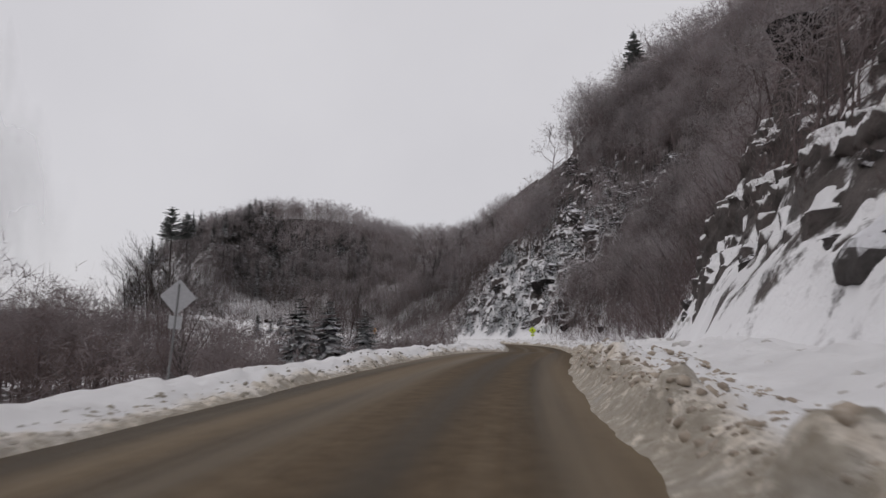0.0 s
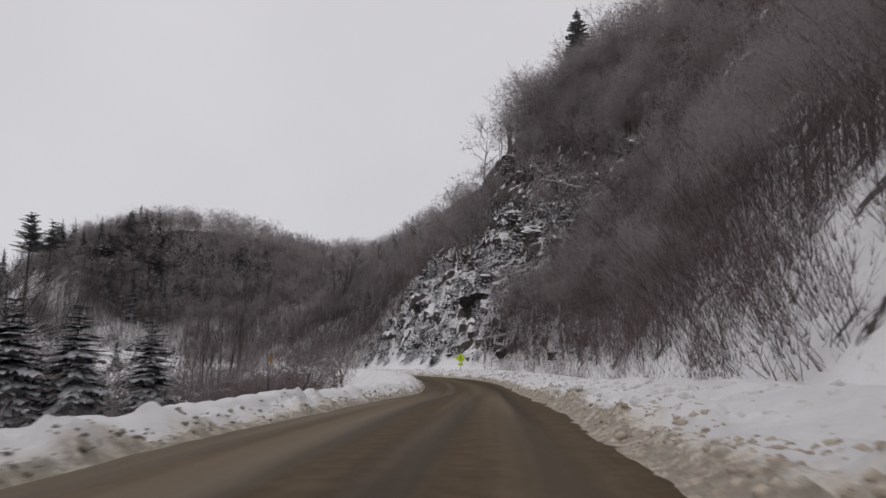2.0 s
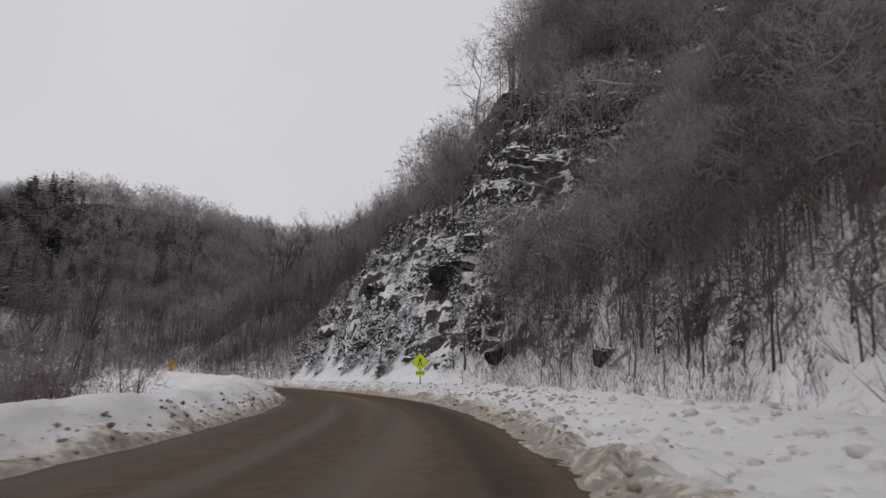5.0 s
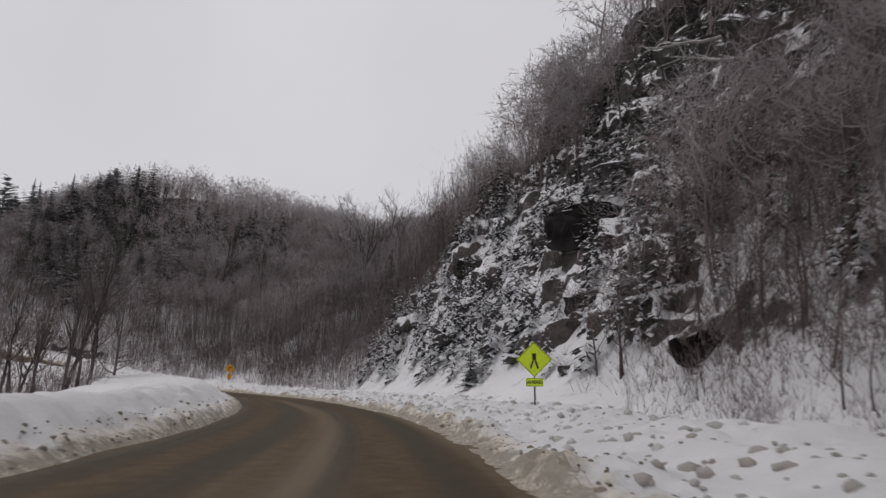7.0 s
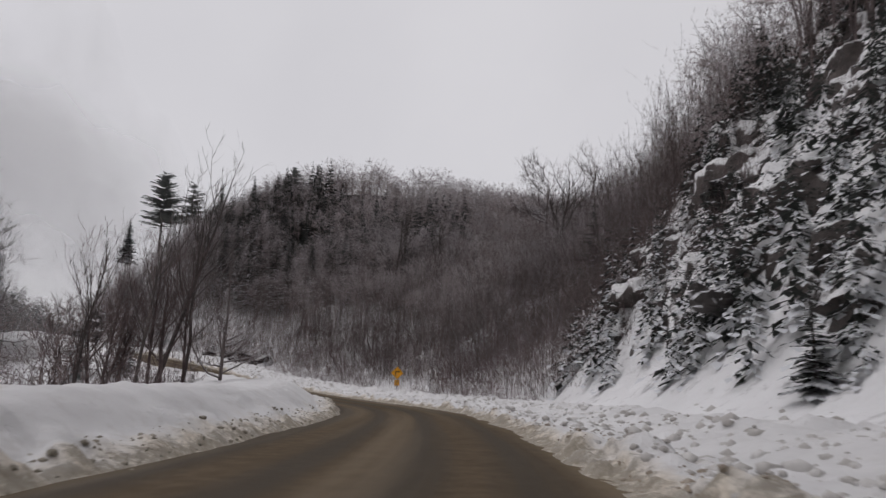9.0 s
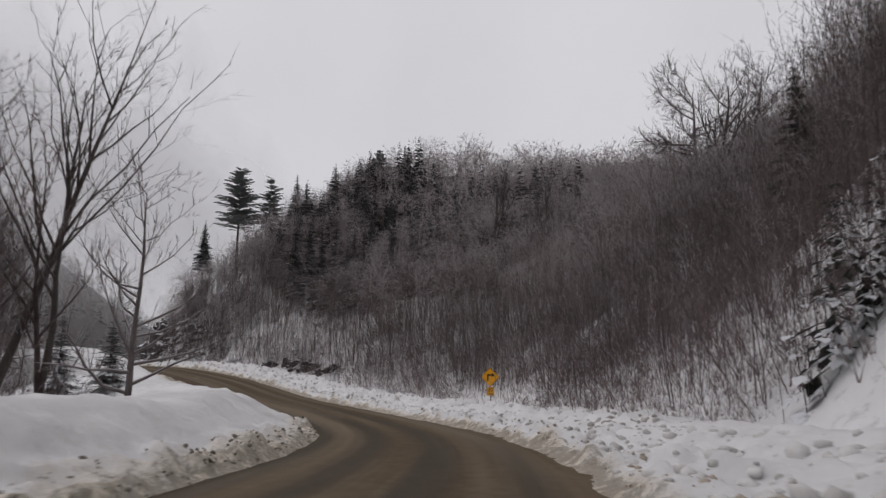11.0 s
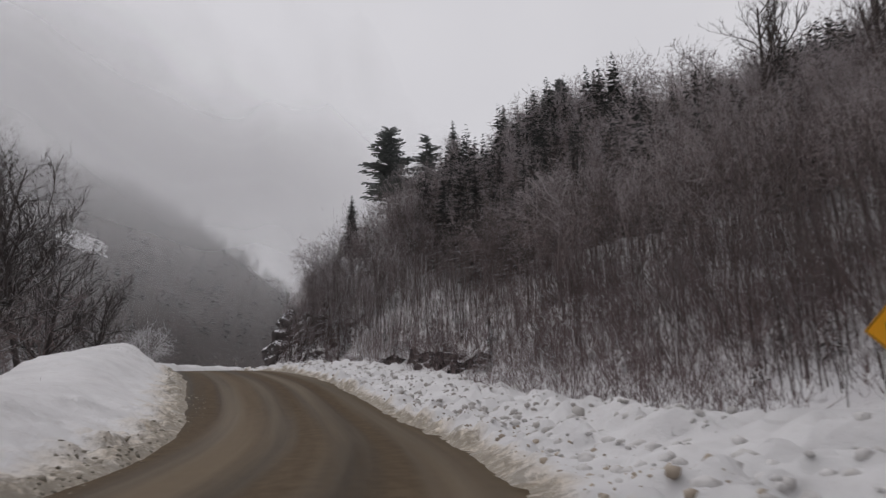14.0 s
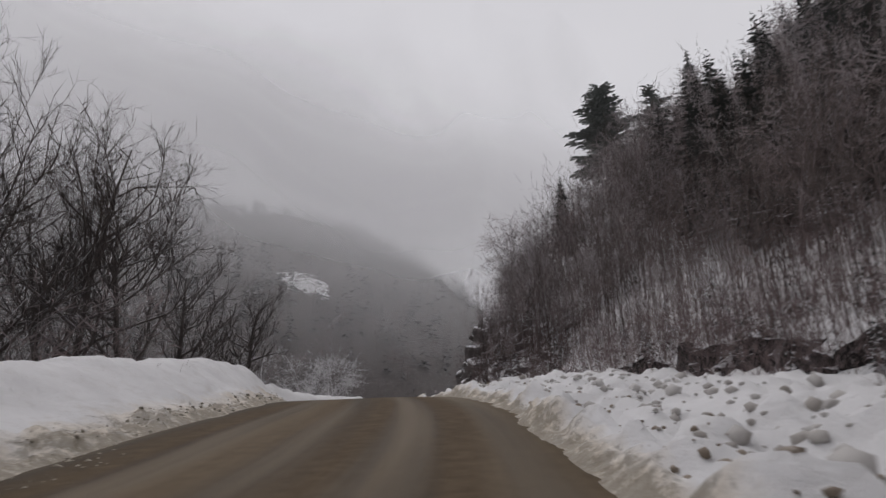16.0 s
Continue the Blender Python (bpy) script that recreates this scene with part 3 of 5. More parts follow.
def cliff_face(s0, s1, u0, u1, step, rise, snow, seed, label, proud=0.0, bare=0.0):
    """Craggy ledges laid over a steep part of the hill: level treads that hold snow, upright risers split into blocks."""
    S, U = np.meshgrid(np.arange(s0, s1, step), np.arange(u0, u1, step * 0.75), indexing="ij")
    cx, cy = np.interp(S, ALONG, LINE[:, 0]), np.interp(S, ALONG, LINE[:, 1])
    nx, ny = np.interp(S, ALONG, NOR[:, 0]), np.interp(S, ALONG, NOR[:, 1])
    D = U + np.interp(S, FOOT_S, FOOT_D)
    x, y = cx + nx * D, cy + ny * D
    base = land(x, y)
    edge = smooth(0, 2.5, S - s0 + fbm(U, S * 0, seed + 9, 2)) * smooth(0, 2.5, s1 - S + fbm(U, S * 0, seed + 8, 2)) * smooth(0, 1.0, U - u0 - 0.8 * (1 + fbm(S / 2, S * 0, seed + 7, 3))) * smooth(0, 4, u1 - U)
    rough = fbm(x / 3.4, y / 3.4, seed, 5)
    q = base / rise + 0.9 * rough + 0.8 * fbm(x / 8, y / 8, seed + 3, 3) + 0.12 * (S - s0)
    layer = np.floor(q)
    tread = layer + smooth(0.42, 0.72, q - layer) - q
    block = np.floor(S / (1.3 * rise) + 3.7 * hash2(layer, layer * 0, seed + 5) + 0.5 * fbm(U / 2, S / 2, seed + 6, 2))
    out = (hash2(block, layer, seed + 11) - 0.45) * rise * 0.7 + 0.5 * rise * fbm(S / (0.7 * rise), base / (0.6 * rise), seed + 15, 4)
    z = base + 0.15 + (tread * rise * (0.5 + 0.5 * hash2(block, layer, seed + 12)) + 0.35 * rise * rough + 0.1 * fbm(x / 0.5, y / 0.5, seed + 13, 3)) * edge - 0.8 * (1 - edge)
    x, y = x - nx * (out + proud) * edge, y - ny * (out + proud) * edge
    tone = snow - bare * smooth(5, 10, U) + 1.2 * fbm(x / 5, y / 5, seed + 14, 3)
    me = mesh_np("cliff_face", np.stack([x, y, z], -1).reshape(-1, 3), grid_faces(*x.shape)[:, ::-1], False, None, tone.ravel())
    put("cliff_face", me, TERRAIN, None, label, "cliff", "", "structure")


build_land()
build_road()
cliff_face(9, 36, 1.8, 16, 0.17, 0.75, 0.5, 301, "broken dark ledges streaked with snow above the snow apron", 0.0, 2.4)
cliff_face(28, 39.5, 1.0, 13, 0.13, 0.6, -0.1, 304, "dark jagged rock nose standing out of the snow apron", 0.25, 1.5)
cliff_face(112, 153, 1.0, 24, 0.24, 1.5, 0.9, 302, "steep snow-covered rock ledges beside the road")
cliff_face(224, 258, 0.0, 9, 0.2, 1.1, 0.2, 303, "dark fractured rock nose capped with snow at the bend")


# ---------------------------------------------------------------- tree kit
def unit(v):
    return v / max(np.linalg.norm(v), 1e-9)


def bent(rng, d, amount, lift=0.0):
    return unit(d + rng.normal(0, amount, 3) + np.array([0, 0, lift]))


def aside(rng, d, angle):
    """A direction that leaves d by an angle (radians), to a random side."""
    a = unit(np.cross(d, rng.normal(0, 1, 3)))
    return unit(d * math.cos(angle) + a * math.sin(angle))


def bare_tree(rng, height, radius, limbs=9, twigs=8, tips=4, spread=0.75, clear=0.3, lift=0.12, leader=0.85, bend=0.06):
    """Limb pieces of a leafless tree: (p0, p1, r0, r1, level)."""
    segs = []
    p, d, n = np.zeros(3), np.array([0, 0, 1.0]), 7
    trunk = [(p.copy(), d.copy(), radius)]
    for i in range(n):
        q = p + d * height * leader / n
        r0, r1 = radius * (1 - 0.85 * i / n), radius * (1 - 0.85 * (i + 1) / n)
        segs.append((p, q, r0, r1, 0))
        p, d = q, bent(rng, d, bend, 0.05)
        trunk.append((p.copy(), d.copy(), r1))
    for j in range(limbs):
        f = clear + (1 - clear) * (j + rng.random()) / limbs
        k = min(int(f * n), n - 1)
        base, bd, br = trunk[k]
        start = base + (trunk[k + 1][0] - base) * (f * n - k)
        ld = aside(rng, bd, spread * (1.25 - 0.55 * f) * rng.uniform(0.7, 1.2))
        length = height * rng.uniform(0.30, 0.46) * (1.15 - 0.55 * f)
        q, m = start, 4
        lr = max(br * 0.55, 0.012)
        for i in range(m):
            ld = bent(rng, ld, 0.14, lift)
            e = q + ld * length / m
            segs.append((q, e, lr * (1 - 0.8 * i / m), lr * (1 - 0.8 * (i + 1) / m), 1))
            count = max(1, twigs // m) if i else max(1, twigs // (2 * m))
            for _ in range(count):
                o = q + (e - q) * rng.random()
                td = bent(rng, aside(rng, ld, rng.uniform(0.5, 0.95)), 0.08, lift)
                tl = length * rng.uniform(0.22, 0.45)
                mid = o + td * tl * 0.5
                td2 = bent(rng, td, 0.18, lift)
                end = mid + td2 * tl * 0.5
                tr = lr * 0.35
                segs.append((o, mid, tr, tr * 0.65, 2))
                segs.append((mid, end, tr * 0.65, tr * 0.2, 2))
                for _ in range(tips):
                    g = rng.random()
                    o2 = o + (mid - o) * g * 2 if g < 0.5 else mid + (end - mid) * (g * 2 - 1)
                    xd = bent(rng, aside(rng, td2, rng.uniform(0.4, 0.9)), 0.1, lift)
                    segs.append((o2, o2 + xd * tl * rng.uniform(0.25, 0.5), tr * 0.5, 0.0, 3))
            q = e
    return segs


def wood_tree(rng, height, limbs=10, twigs=20, tips=260, width=0.016, round_=0.30):
    """A light leafless tree for a wood seen from afar: a round woolly crown of fine short twigs."""
    V, F = [], []

    def sliver(o, e, w, w2=0.0):
        a = unit(np.cross(e - o, rng.normal(0, 1, 3)))
        c = len(V)
        if w2:
            V.extend([o - a * w, o + a * w, e + a * w2, e - a * w2])
            F.extend([(c, c + 1, c + 2), (c, c + 2, c + 3)])
        else:
            V.extend([o - a * w, o + a * w, e])
            F.append((c, c + 1, c + 2))

    p, d, n = np.zeros(3), np.array([0, 0, 1.0]), 3
    stem = [p]
    for i in range(n):
        p = p + d * height * 0.78 / n
        stem.append(p)
        d = bent(rng, d, 0.10, 0.1)
    v, f = limb_mesh([(stem[i], stem[i + 1], 0.011 * height * (1 - 0.3 * i), 0.011 * height * (0.7 - 0.3 * i) + 0.004, 0) for i in range(n)], (3,))
    V.extend(v)
    F.extend(tuple(q) for q in f)
    heart = stem[2] + np.array([0, 0, 0.10 * height])
    wide = np.array([round_, round_, rng.uniform(0.26, 0.34)]) * height * rng.uniform(0.85, 1.15)
    ends = []
    for j in range(limbs):
        g = 0.25 + 0.72 * (j + rng.random()) / limbs
        k = min(int(g * n), n - 1)
        o = stem[k] + (stem[k + 1] - stem[k]) * (g * n - k)
        t, h = rng.uniform(0, 6.283), -0.45 + 1.4 * g + rng.normal(0, 0.15)
        h = min(max(h, -0.6), 0.97)
        out = np.array([math.cos(t) * math.sqrt(1 - h * h), math.sin(t) * math.sqrt(1 - h * h), h])
        e = heart + out * wide * rng.uniform(0.6, 0.95)
        m = (o + e) / 2 + np.array([0, 0, -0.04 * height]) + rng.normal(0, 0.02 * height, 3)
        w = 0.004 * height
        sliver(o, m, w, w * 0.7)
        sliver(m, e, w * 0.7, w * 0.25)
        ends.append((m, e))
    starts = []
    for _ in range(twigs):
        m, e = ends[rng.integers(len(ends))]
        a = m + (e - m) * rng.uniform(0.1, 1)
        b = a + unit(unit(a - heart) + rng.normal(0, 0.6, 3)) * wide[0] * rng.uniform(0.3, 0.6)
        sliver(a, b, width * 1.3)
        starts.append((a, b))
    for _ in range(tips):
        if rng.random() < 0.45:
            a, b = starts[rng.integers(len(starts))]
            u = a + (b - a) * rng.uniform(0.2, 1)
        else:
            out = unit(rng.normal(0, 1, 3) + np.array([0, 0, 0.25]))
            u = heart + out * wide * rng.uniform(0.55, 1.0) ** 0.6 * rng.uniform(0.85, 1.05)
        sliver(u, u + unit(unit(u - heart) * 0.55 + rng.normal(0, 0.6, 3) + np.array([0, 0, 0.15])) * height * rng.uniform(0.035, 0.10), width)
    V, F = np.array(V), np.array(F)
    out = (V - heart + np.array([0, 0, 0.1 * height])) / wide
    out = out + rng.normal(0, 0.25, out.shape)
    out /= np.linalg.norm(out, axis=1)[:, None] + 1e-9
    return V, F, out


def limb_mesh(segs, sides=(6, 4, 3, 0), thin=0.008):
    """Tapered limbs; sides per level, where 0 is a flat sliver."""
    V, F, c = [], [], 0
    for p0, p1, r0, r1, level in segs:
        k = sides[min(level, len(sides) - 1)]
        ax = unit(p1 - p0)
        a = unit(np.cross(ax, (0.3, 0.9, 0.2) if abs(ax[2]) > 0.9 else (0, 0, 1.0)))
        b = np.cross(ax, a)
        if k == 0:
            w = max(r0, thin)
            V += [p0 - a * w, p0 + a * w, p1]
            F.append((c, c + 1, c + 2))
            c += 3
        elif k == 1:
            w, u = max(r0, thin), max(r1, thin * 0.6)
            V += [p0 - a * w, p0 + a * w, p1 + a * u, p1 - a * u]
            F += [(c, c + 1, c + 2), (c, c + 2, c + 3)]
            c += 4
        else:
            for p, r in ((p0, max(r0, thin)), (p1, max(r1, thin * 0.6))):
                V += [p + (a * math.cos(t) + b * math.sin(t)) * r for t in (2 * math.pi * i / k for i in range(k))]
            for i in range(k):
                j = (i + 1) % k
                F += [(c + i, c + j, c + k + j), (c + i, c + k + j, c + k + i)]
            c += 2 * k
    return np.array(V), np.array(F)


def conifer(rng, height, width, whorls=12, per=7, sprays=0, droop=0.25, gappy=0.15, skirt=0.06, top=1.0):
    """Needle sprays of a conifer: tiers of drooping boughs, each a fan of narrow leaves."""
    V, F, c = [], [], 0

    def leaf(o, d, length, w, tilt):
        nonlocal c
        side = unit(np.cross(d, (0, 0, 1.0))) * w
        m = o + d * length * 0.45 + np.array([0, 0, tilt])
        V.extend([o, m - side, o + d * length, m + side])
        F.extend([(c, c + 1, c + 2), (c, c + 2, c + 3)])
        c += 4

    for i in range(whorls):
        f = (i + rng.uniform(-0.3, 0.3)) / whorls
        f = min(max(f, 0), 0.985)
        z = height * (skirt + (1 - skirt) * f)
        reach = width * (1 - f) ** top * rng.uniform(0.8, 1.12) + 0.05 * width
        for j in range(per):
            if rng.random() < gappy:
                continue
            t = 2 * math.pi * (j + rng.uniform(-0.35, 0.35)) / per + i * 1.3
            r = reach * rng.uniform(0.65, 1.1)
            d = unit(np.array([math.cos(t), math.sin(t), 0.25 * f - droop * rng.uniform(0.6, 1.4) * (1 - 0.6 * f)]))
            o = np.array([0, 0, z + rng.uniform(-0.6, 0.6) * height * (1 - skirt) / whorls * (1 - 0.6 * f)])
            if not sprays:
                leaf(o, d, r, r * rng.uniform(0.20, 0.32), 0.05 * r)
            else:
                leaf(o, d, r * 0.85, r * 0.10, 0.03 * r)
                for q in range(sprays):
                    g = (q + 0.7) / sprays
                    a = rng.uniform(0.5, 0.85) * (1 if q % 2 else -1)
                    e = np.array([d[0] * math.cos(a) - d[1] * math.sin(a), d[0] * math.sin(a) + d[1] * math.cos(a), d[2] - 0.12])
                    leaf(o + d * r * g, unit(e), r * (0.60 - 0.32 * g) * rng.uniform(0.7, 1.2), r * (0.17 if sprays < 9 else 0.11), 0.03 * r)
    return np.array(V), np.array(F)


def spindle(height, r, sides=5, lean=0.0):
    return limb_mesh([(np.zeros(3), np.array([lean, 0, height]), r, r * 0.15, 0)], (sides,))


def scatter(shapes, spots, rng, slant=0.0):
    """Many copies of a few shapes, joined. spots: rows of x, y, z, size; returns verts, faces, tone, and the way out of the crown."""
    V, F, T, P, c = [], [], [], [], 0
    pick = rng.integers(0, len(shapes), len(spots))
    turn = rng.random(len(spots)) * 2 * math.pi
    patch = fbm(spots[:, 0] / 16, spots[:, 1] / 16, 91, 3)
    tone = np.clip(0.5 + 0.75 * patch + 0.4 * (rng.random(len(spots)) - 0.5), 0, 1)
    lean = rng.normal(0, 0.05, (len(spots), 2))
    if slant:
        s, d, _ = road_frame(spots[:, 0], spots[:, 1])
        out = (slant * rng.random(len(spots)))[:, None] * np.stack([np.interp(s, ALONG, NOR[:, 0]), np.interp(s, ALONG, NOR[:, 1])], 1)
        lean = lean - out * np.sign(d)[:, None]
    for k, (v, f, *puff) in enumerate(shapes):
        idx = np.nonzero(pick == k)[0]
        if not len(idx):
            continue
        co, si = np.cos(turn[idx])[:, None], np.sin(turn[idx])[:, None]
        size = spots[idx, 3][:, None]
        x = (v[None, :, 0] * co - v[None, :, 1] * si) * size
        y = (v[None, :, 0] * si + v[None, :, 1] * co) * size
        z = v[None, :, 2] * size
        x, y = x + lean[idx, 0][:, None] * z, y + lean[idx, 1][:, None] * z
        out = np.stack([x + spots[idx, 0][:, None], y + spots[idx, 1][:, None], z + spots[idx, 2][:, None]], -1)
        V.append(out.reshape(-1, 3))
        F.append((f[None] + (np.arange(len(idx)) * len(v))[:, None, None]).reshape(-1, 3) + c)
        T.append(np.repeat(tone[idx], len(v)))
        if puff:
            n = puff[0]
            P.append(np.stack([n[None, :, 0] * co - n[None, :, 1] * si, n[None, :, 0] * si + n[None, :, 1] * co, n[None, :, 2] + 0 * co], -1).reshape(-1, 3))
        c += len(idx) * len(v)
    return np.concatenate(V), np.concatenate(F), np.concatenate(T), np.concatenate(P) if P else None


def stuff(name, shapes, spots, mat, label, category, seed, slant=0.0):
    spots = spots[np.hypot(spots[:, 0] + 16.6, spots[:, 1] - 172.2) > 3.6] if category in ("brush", "woods") else spots
    v, f, t, n = scatter(shapes, spots, np.random.default_rng(seed), slant)
    return put(name, mesh_np(name, v, f, False, None, t, n), mat, None, label, category, "", "stuff")


def spots(rng, count, s0, s1, d0, d1, size, sink=0.15, thin=None):
    """Random places beside the road: s0 to s1 along it, d0 to d1 past the hill's foot (right) or from the centre line (left, negative).
    thin(s, d) is the chance, from 0 to 1, that a place is kept."""
    s, u = rng.uniform(s0, s1, count), rng.random(count)
    d = d0 + (d1 - d0) * u
    if d0 >= 0:
        d = d + np.interp(s, FOOT_S, FOOT_D)
    x = np.interp(s, ALONG, LINE[:, 0]) + np.interp(s, ALONG, NOR[:, 0]) * d
    y = np.interp(s, ALONG, LINE[:, 1]) + np.interp(s, ALONG, NOR[:, 1]) * d
    near_s, near_d, _ = road_frame(x, y)
    ok = (np.abs(near_d) > np.abs(d) * 0.8) & (near_d * d > 0)
    if thin is not None:
        ok &= rng.random(count) < thin(s, d)
    if d0 > 2 and s1 > 100 and size[1] > 0.55:
        ok &= ~open_ground(x, y) | (rng.random(count) < 0.15)
    x, y = x[ok], y[ok]
    return np.stack([x, y, land(x, y) - sink, rng.uniform(size[0], size[1], len(x))], 1)


# ---------------------------------------------------------------- woods
# bands of snow-capped ledge that run up the steep hill, bare of trees on their lower side
BANDS = [[(30.2, 164.5), (33.0, 147), (34.5, 130), (38.3, 120.8), (42, 113)], [(20.5, 131), (24.9, 129), (26.5, 124.7), (29.5, 124), (33, 119)], [(26, 135.5), (29.8, 139), (32, 146)]]


def open_ground(x, y):
    """True where a ledge band leaves no room for trees."""
    out = np.zeros(len(x), bool)
    for band in BANDS:
        for (ax, ay), (bx, by) in zip(band, band[1:]):
            f = np.clip(((x - ax) * (bx - ax) + (y - ay) * (by - ay)) / ((bx - ax) ** 2 + (by - ay) ** 2), 0, 1)
            out |= np.hypot(x + 3.2 - ax - f * (bx - ax), y + 1.0 - ay - f * (by - ay)) < 5.2
    return out


rng = np.random.default_rng(11)
WOOD = [wood_tree(rng, rng.uniform(8, 10.5), 9, 20, 225, 0.028) for _ in range(8)]
WOOD_FINE = [wood_tree(rng, rng.uniform(8, 10.5), 11, 40, 470, 0.0185) for _ in range(6)]
WOOD_THIN = [wood_tree(rng, rng.uniform(8, 10.5), 7, 18, 135, 0.040) for _ in range(8)]
STEM = [limb_mesh(bare_tree(rng, rng.uniform(5, 8), 0.022, 7, 3, 0, 0.8, 0.35, 0.10, 0.95, 0.06), (3, 0, 0, 0), 0.010) for _ in range(8)]


def bush_segs(rng, height, stems, tips=3):
    segs = []
    for _ in range(stems):
        p = np.array([*rng.normal(0, 0.25, 2), 0])
        d = unit(np.array([*rng.normal(0, 0.5, 2), 1.0]))
        L = height * rng.uniform(0.55, 1.1)
        for i in range(3):
            q = p + d * L / 3
            segs.append((p, q, 0.016 * (1 - i / 4), 0.016 * (1 - (i + 1) / 4), 1))
            for _ in range(tips):
                td = bent(rng, aside(rng, d, rng.uniform(0.3, 0.9)), 0.1, 0.1)
                segs.append((q, q + td * L * rng.uniform(0.15, 0.38), 0.008, 0, 3))
            p, d = q, bent(rng, d, 0.2, -0.06)
    return segs


BUSH = [limb_mesh(bush_segs(rng, rng.uniform(2.2, 3.6), 8, 3), (1, 0, 0, 0), 0.0115) for _ in range(8)]
FIR = [conifer(rng, 9, 2.1, 15, 8, 0, 0.3, 0.15) for _ in range(4)]
FIR_NEAR = [conifer(rng, 5, 1.35, 11, 6, 2, 0.65, 0.12, 0.03) for _ in range(5)]
FIR_FAR = [conifer(rng, 12, 2.6, 6, 5, 0, 0.3, 0.1) for _ in range(4)]
WOOD_FAR = [wood_tree(rng, 10, 5, 8, 45, 0.12) for _ in range(4)]


def build_woods():
    r = np.random.default_rng(5)
    join = np.concatenate
    # the wooded hill above the road
    def flat(count, x0, x1, y0, y1, d0, d1, size, full=None):
        x, y = r.uniform(x0, x1, count), r.uniform(y0, y1, count)
        _, d, _ = road_frame(x, y)
        if full:
            keep = r.random(count) < smooth(d0, full, d + 4 * fbm(x / 8, y / 8, 95, 3))
            x, y, d, count = x[keep], y[keep], d[keep], int(keep.sum())
        return np.stack([x, y, land(x, y) - 0.2, r.uniform(*size, count)], 1)[(d > d0) & (d < d1)]
    fine = join([spots(r, 120, 124, 152, 25, 42, (1.3, 1.7)), spots(r, 105, 44, 80, 7, 17, (0.5, 0.95)), spots(r, 180, 78, 116, 2.5, 14, (0.5, 0.95)), spots(r, 620, 150, 240, 4, 23, (0.45, 0.95), 0.15, lambda s, d: np.where(s > 234, 1.0, smooth(13, 30, d)))])
    stuff("slope_woods", WOOD_FINE, fine, WOOL, "woolly leafless hardwoods low on the slope", "woods", 14)
    stuff("saplings", WOOD, join([spots(r, 300, 70, 118, 0.8, 11, (0.3, 0.6)), spots(r, 170, 86, 117, 3, 18, (0.35, 0.7)), spots(r, 150, 88, 112, 1, 12, (0.3, 0.6)), spots(r, 60, 6, 42, 4.5, 12, (0.3, 0.5))]), BROWN_WOOL, "brown twiggy saplings on the snowy slope", "woods", 15)
    near = join([spots(r, 330, 44, 116, 13, 27, (0.6, 1.0)), spots(r, 300, 112, 144, 12, 30, (0.7, 1.2)), spots(r, 70, 138, 156, 14, 30, (0.4, 0.6)), spots(r, 150, 116, 150, 15, 30, (0.95, 1.35)), spots(r, 110, 222, 262, 3, 9, (0.4, 0.7))])
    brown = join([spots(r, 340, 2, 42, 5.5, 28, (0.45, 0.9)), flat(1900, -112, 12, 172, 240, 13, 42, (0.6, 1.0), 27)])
    stuff("slope_saplings", WOOD_FINE, spots(r, 120, 155, 238, 0.4, 10, (0.2, 0.42)), WOOL, "fine grey-brown saplings hazing the snowy slope", "woods", 21)
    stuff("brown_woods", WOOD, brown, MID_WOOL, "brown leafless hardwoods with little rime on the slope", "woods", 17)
    near = join([near, spots(r, 230, 108, 152, 20, 42, (0.8, 1.25))])
    stuff("bare_woods", WOOD, near, WOOL, "rimed leafless hardwoods covering the steep hill", "woods", 1)
    high = join([spots(r, 620, 36, 122, 23, 50, (0.85, 1.35)), spots(r, 90, 120, 152, 36, 55, (0.9, 1.3)), spots(r, 130, 0, 36, 28, 46, (0.7, 1.1)), flat(2400, -118, 25, 180, 282, 36, 98, (0.65, 1.05)), flat(420, -122, -78, 236, 280, 8, 40, (0.6, 1.0))])
    stuff("ridge_woods", WOOD_THIN, high, WOOL, "rimed leafless hardwoods along the ridge", "woods", 10)
    # young stems at the foot of the hill past the bend
    stuff("young_stems", STEM, join([spots(r, 1500, 150, 236, 0.5, 12, (0.6, 1.15)), spots(r, 1100, 150, 236, 8, 19, (0.8, 1.4)), spots(r, 300, 140, 172, 3, 20, (0.5, 0.9))]), POLE_BARK, "thicket of thin young hardwood stems on a snow slope", "woods", 2)
    stuff("leaning_stems", STEM, join([spots(r, 260, 42, 84, 0.6, 9, (0.4, 0.85)), spots(r, 330, 150, 190, 0.6, 9, (0.45, 0.9))]), BARK, "slender dark stems leaning out over the snowy verge", "brush", 19, 0.85)
    stuff("leaning_brush", BUSH, join([spots(r, 260, 42, 84, 0.4, 8, (0.7, 1.4)), spots(r, 260, 150, 200, 0.4, 8, (0.6, 1.2)), spots(r, 90, 92, 116, 0.2, 4, (0.5, 0.9))]), BRUSH, "reddish brush leaning out over the snowy verge", "brush", 20, 0.7)
    # brush all along the foot of the hill
    def strip(count, s0, s1, d0, d1, size):
        s, d = r.uniform(s0, s1, count), r.uniform(d0, d1, count)
        x = np.interp(s, ALONG, LINE[:, 0]) + np.interp(s, ALONG, NOR[:, 0]) * d
        y = np.interp(s, ALONG, LINE[:, 1]) + np.interp(s, ALONG, NOR[:, 1]) * d
        return np.stack([x, y, land(x, y) - 0.15, r.uniform(*size, count)], 1)
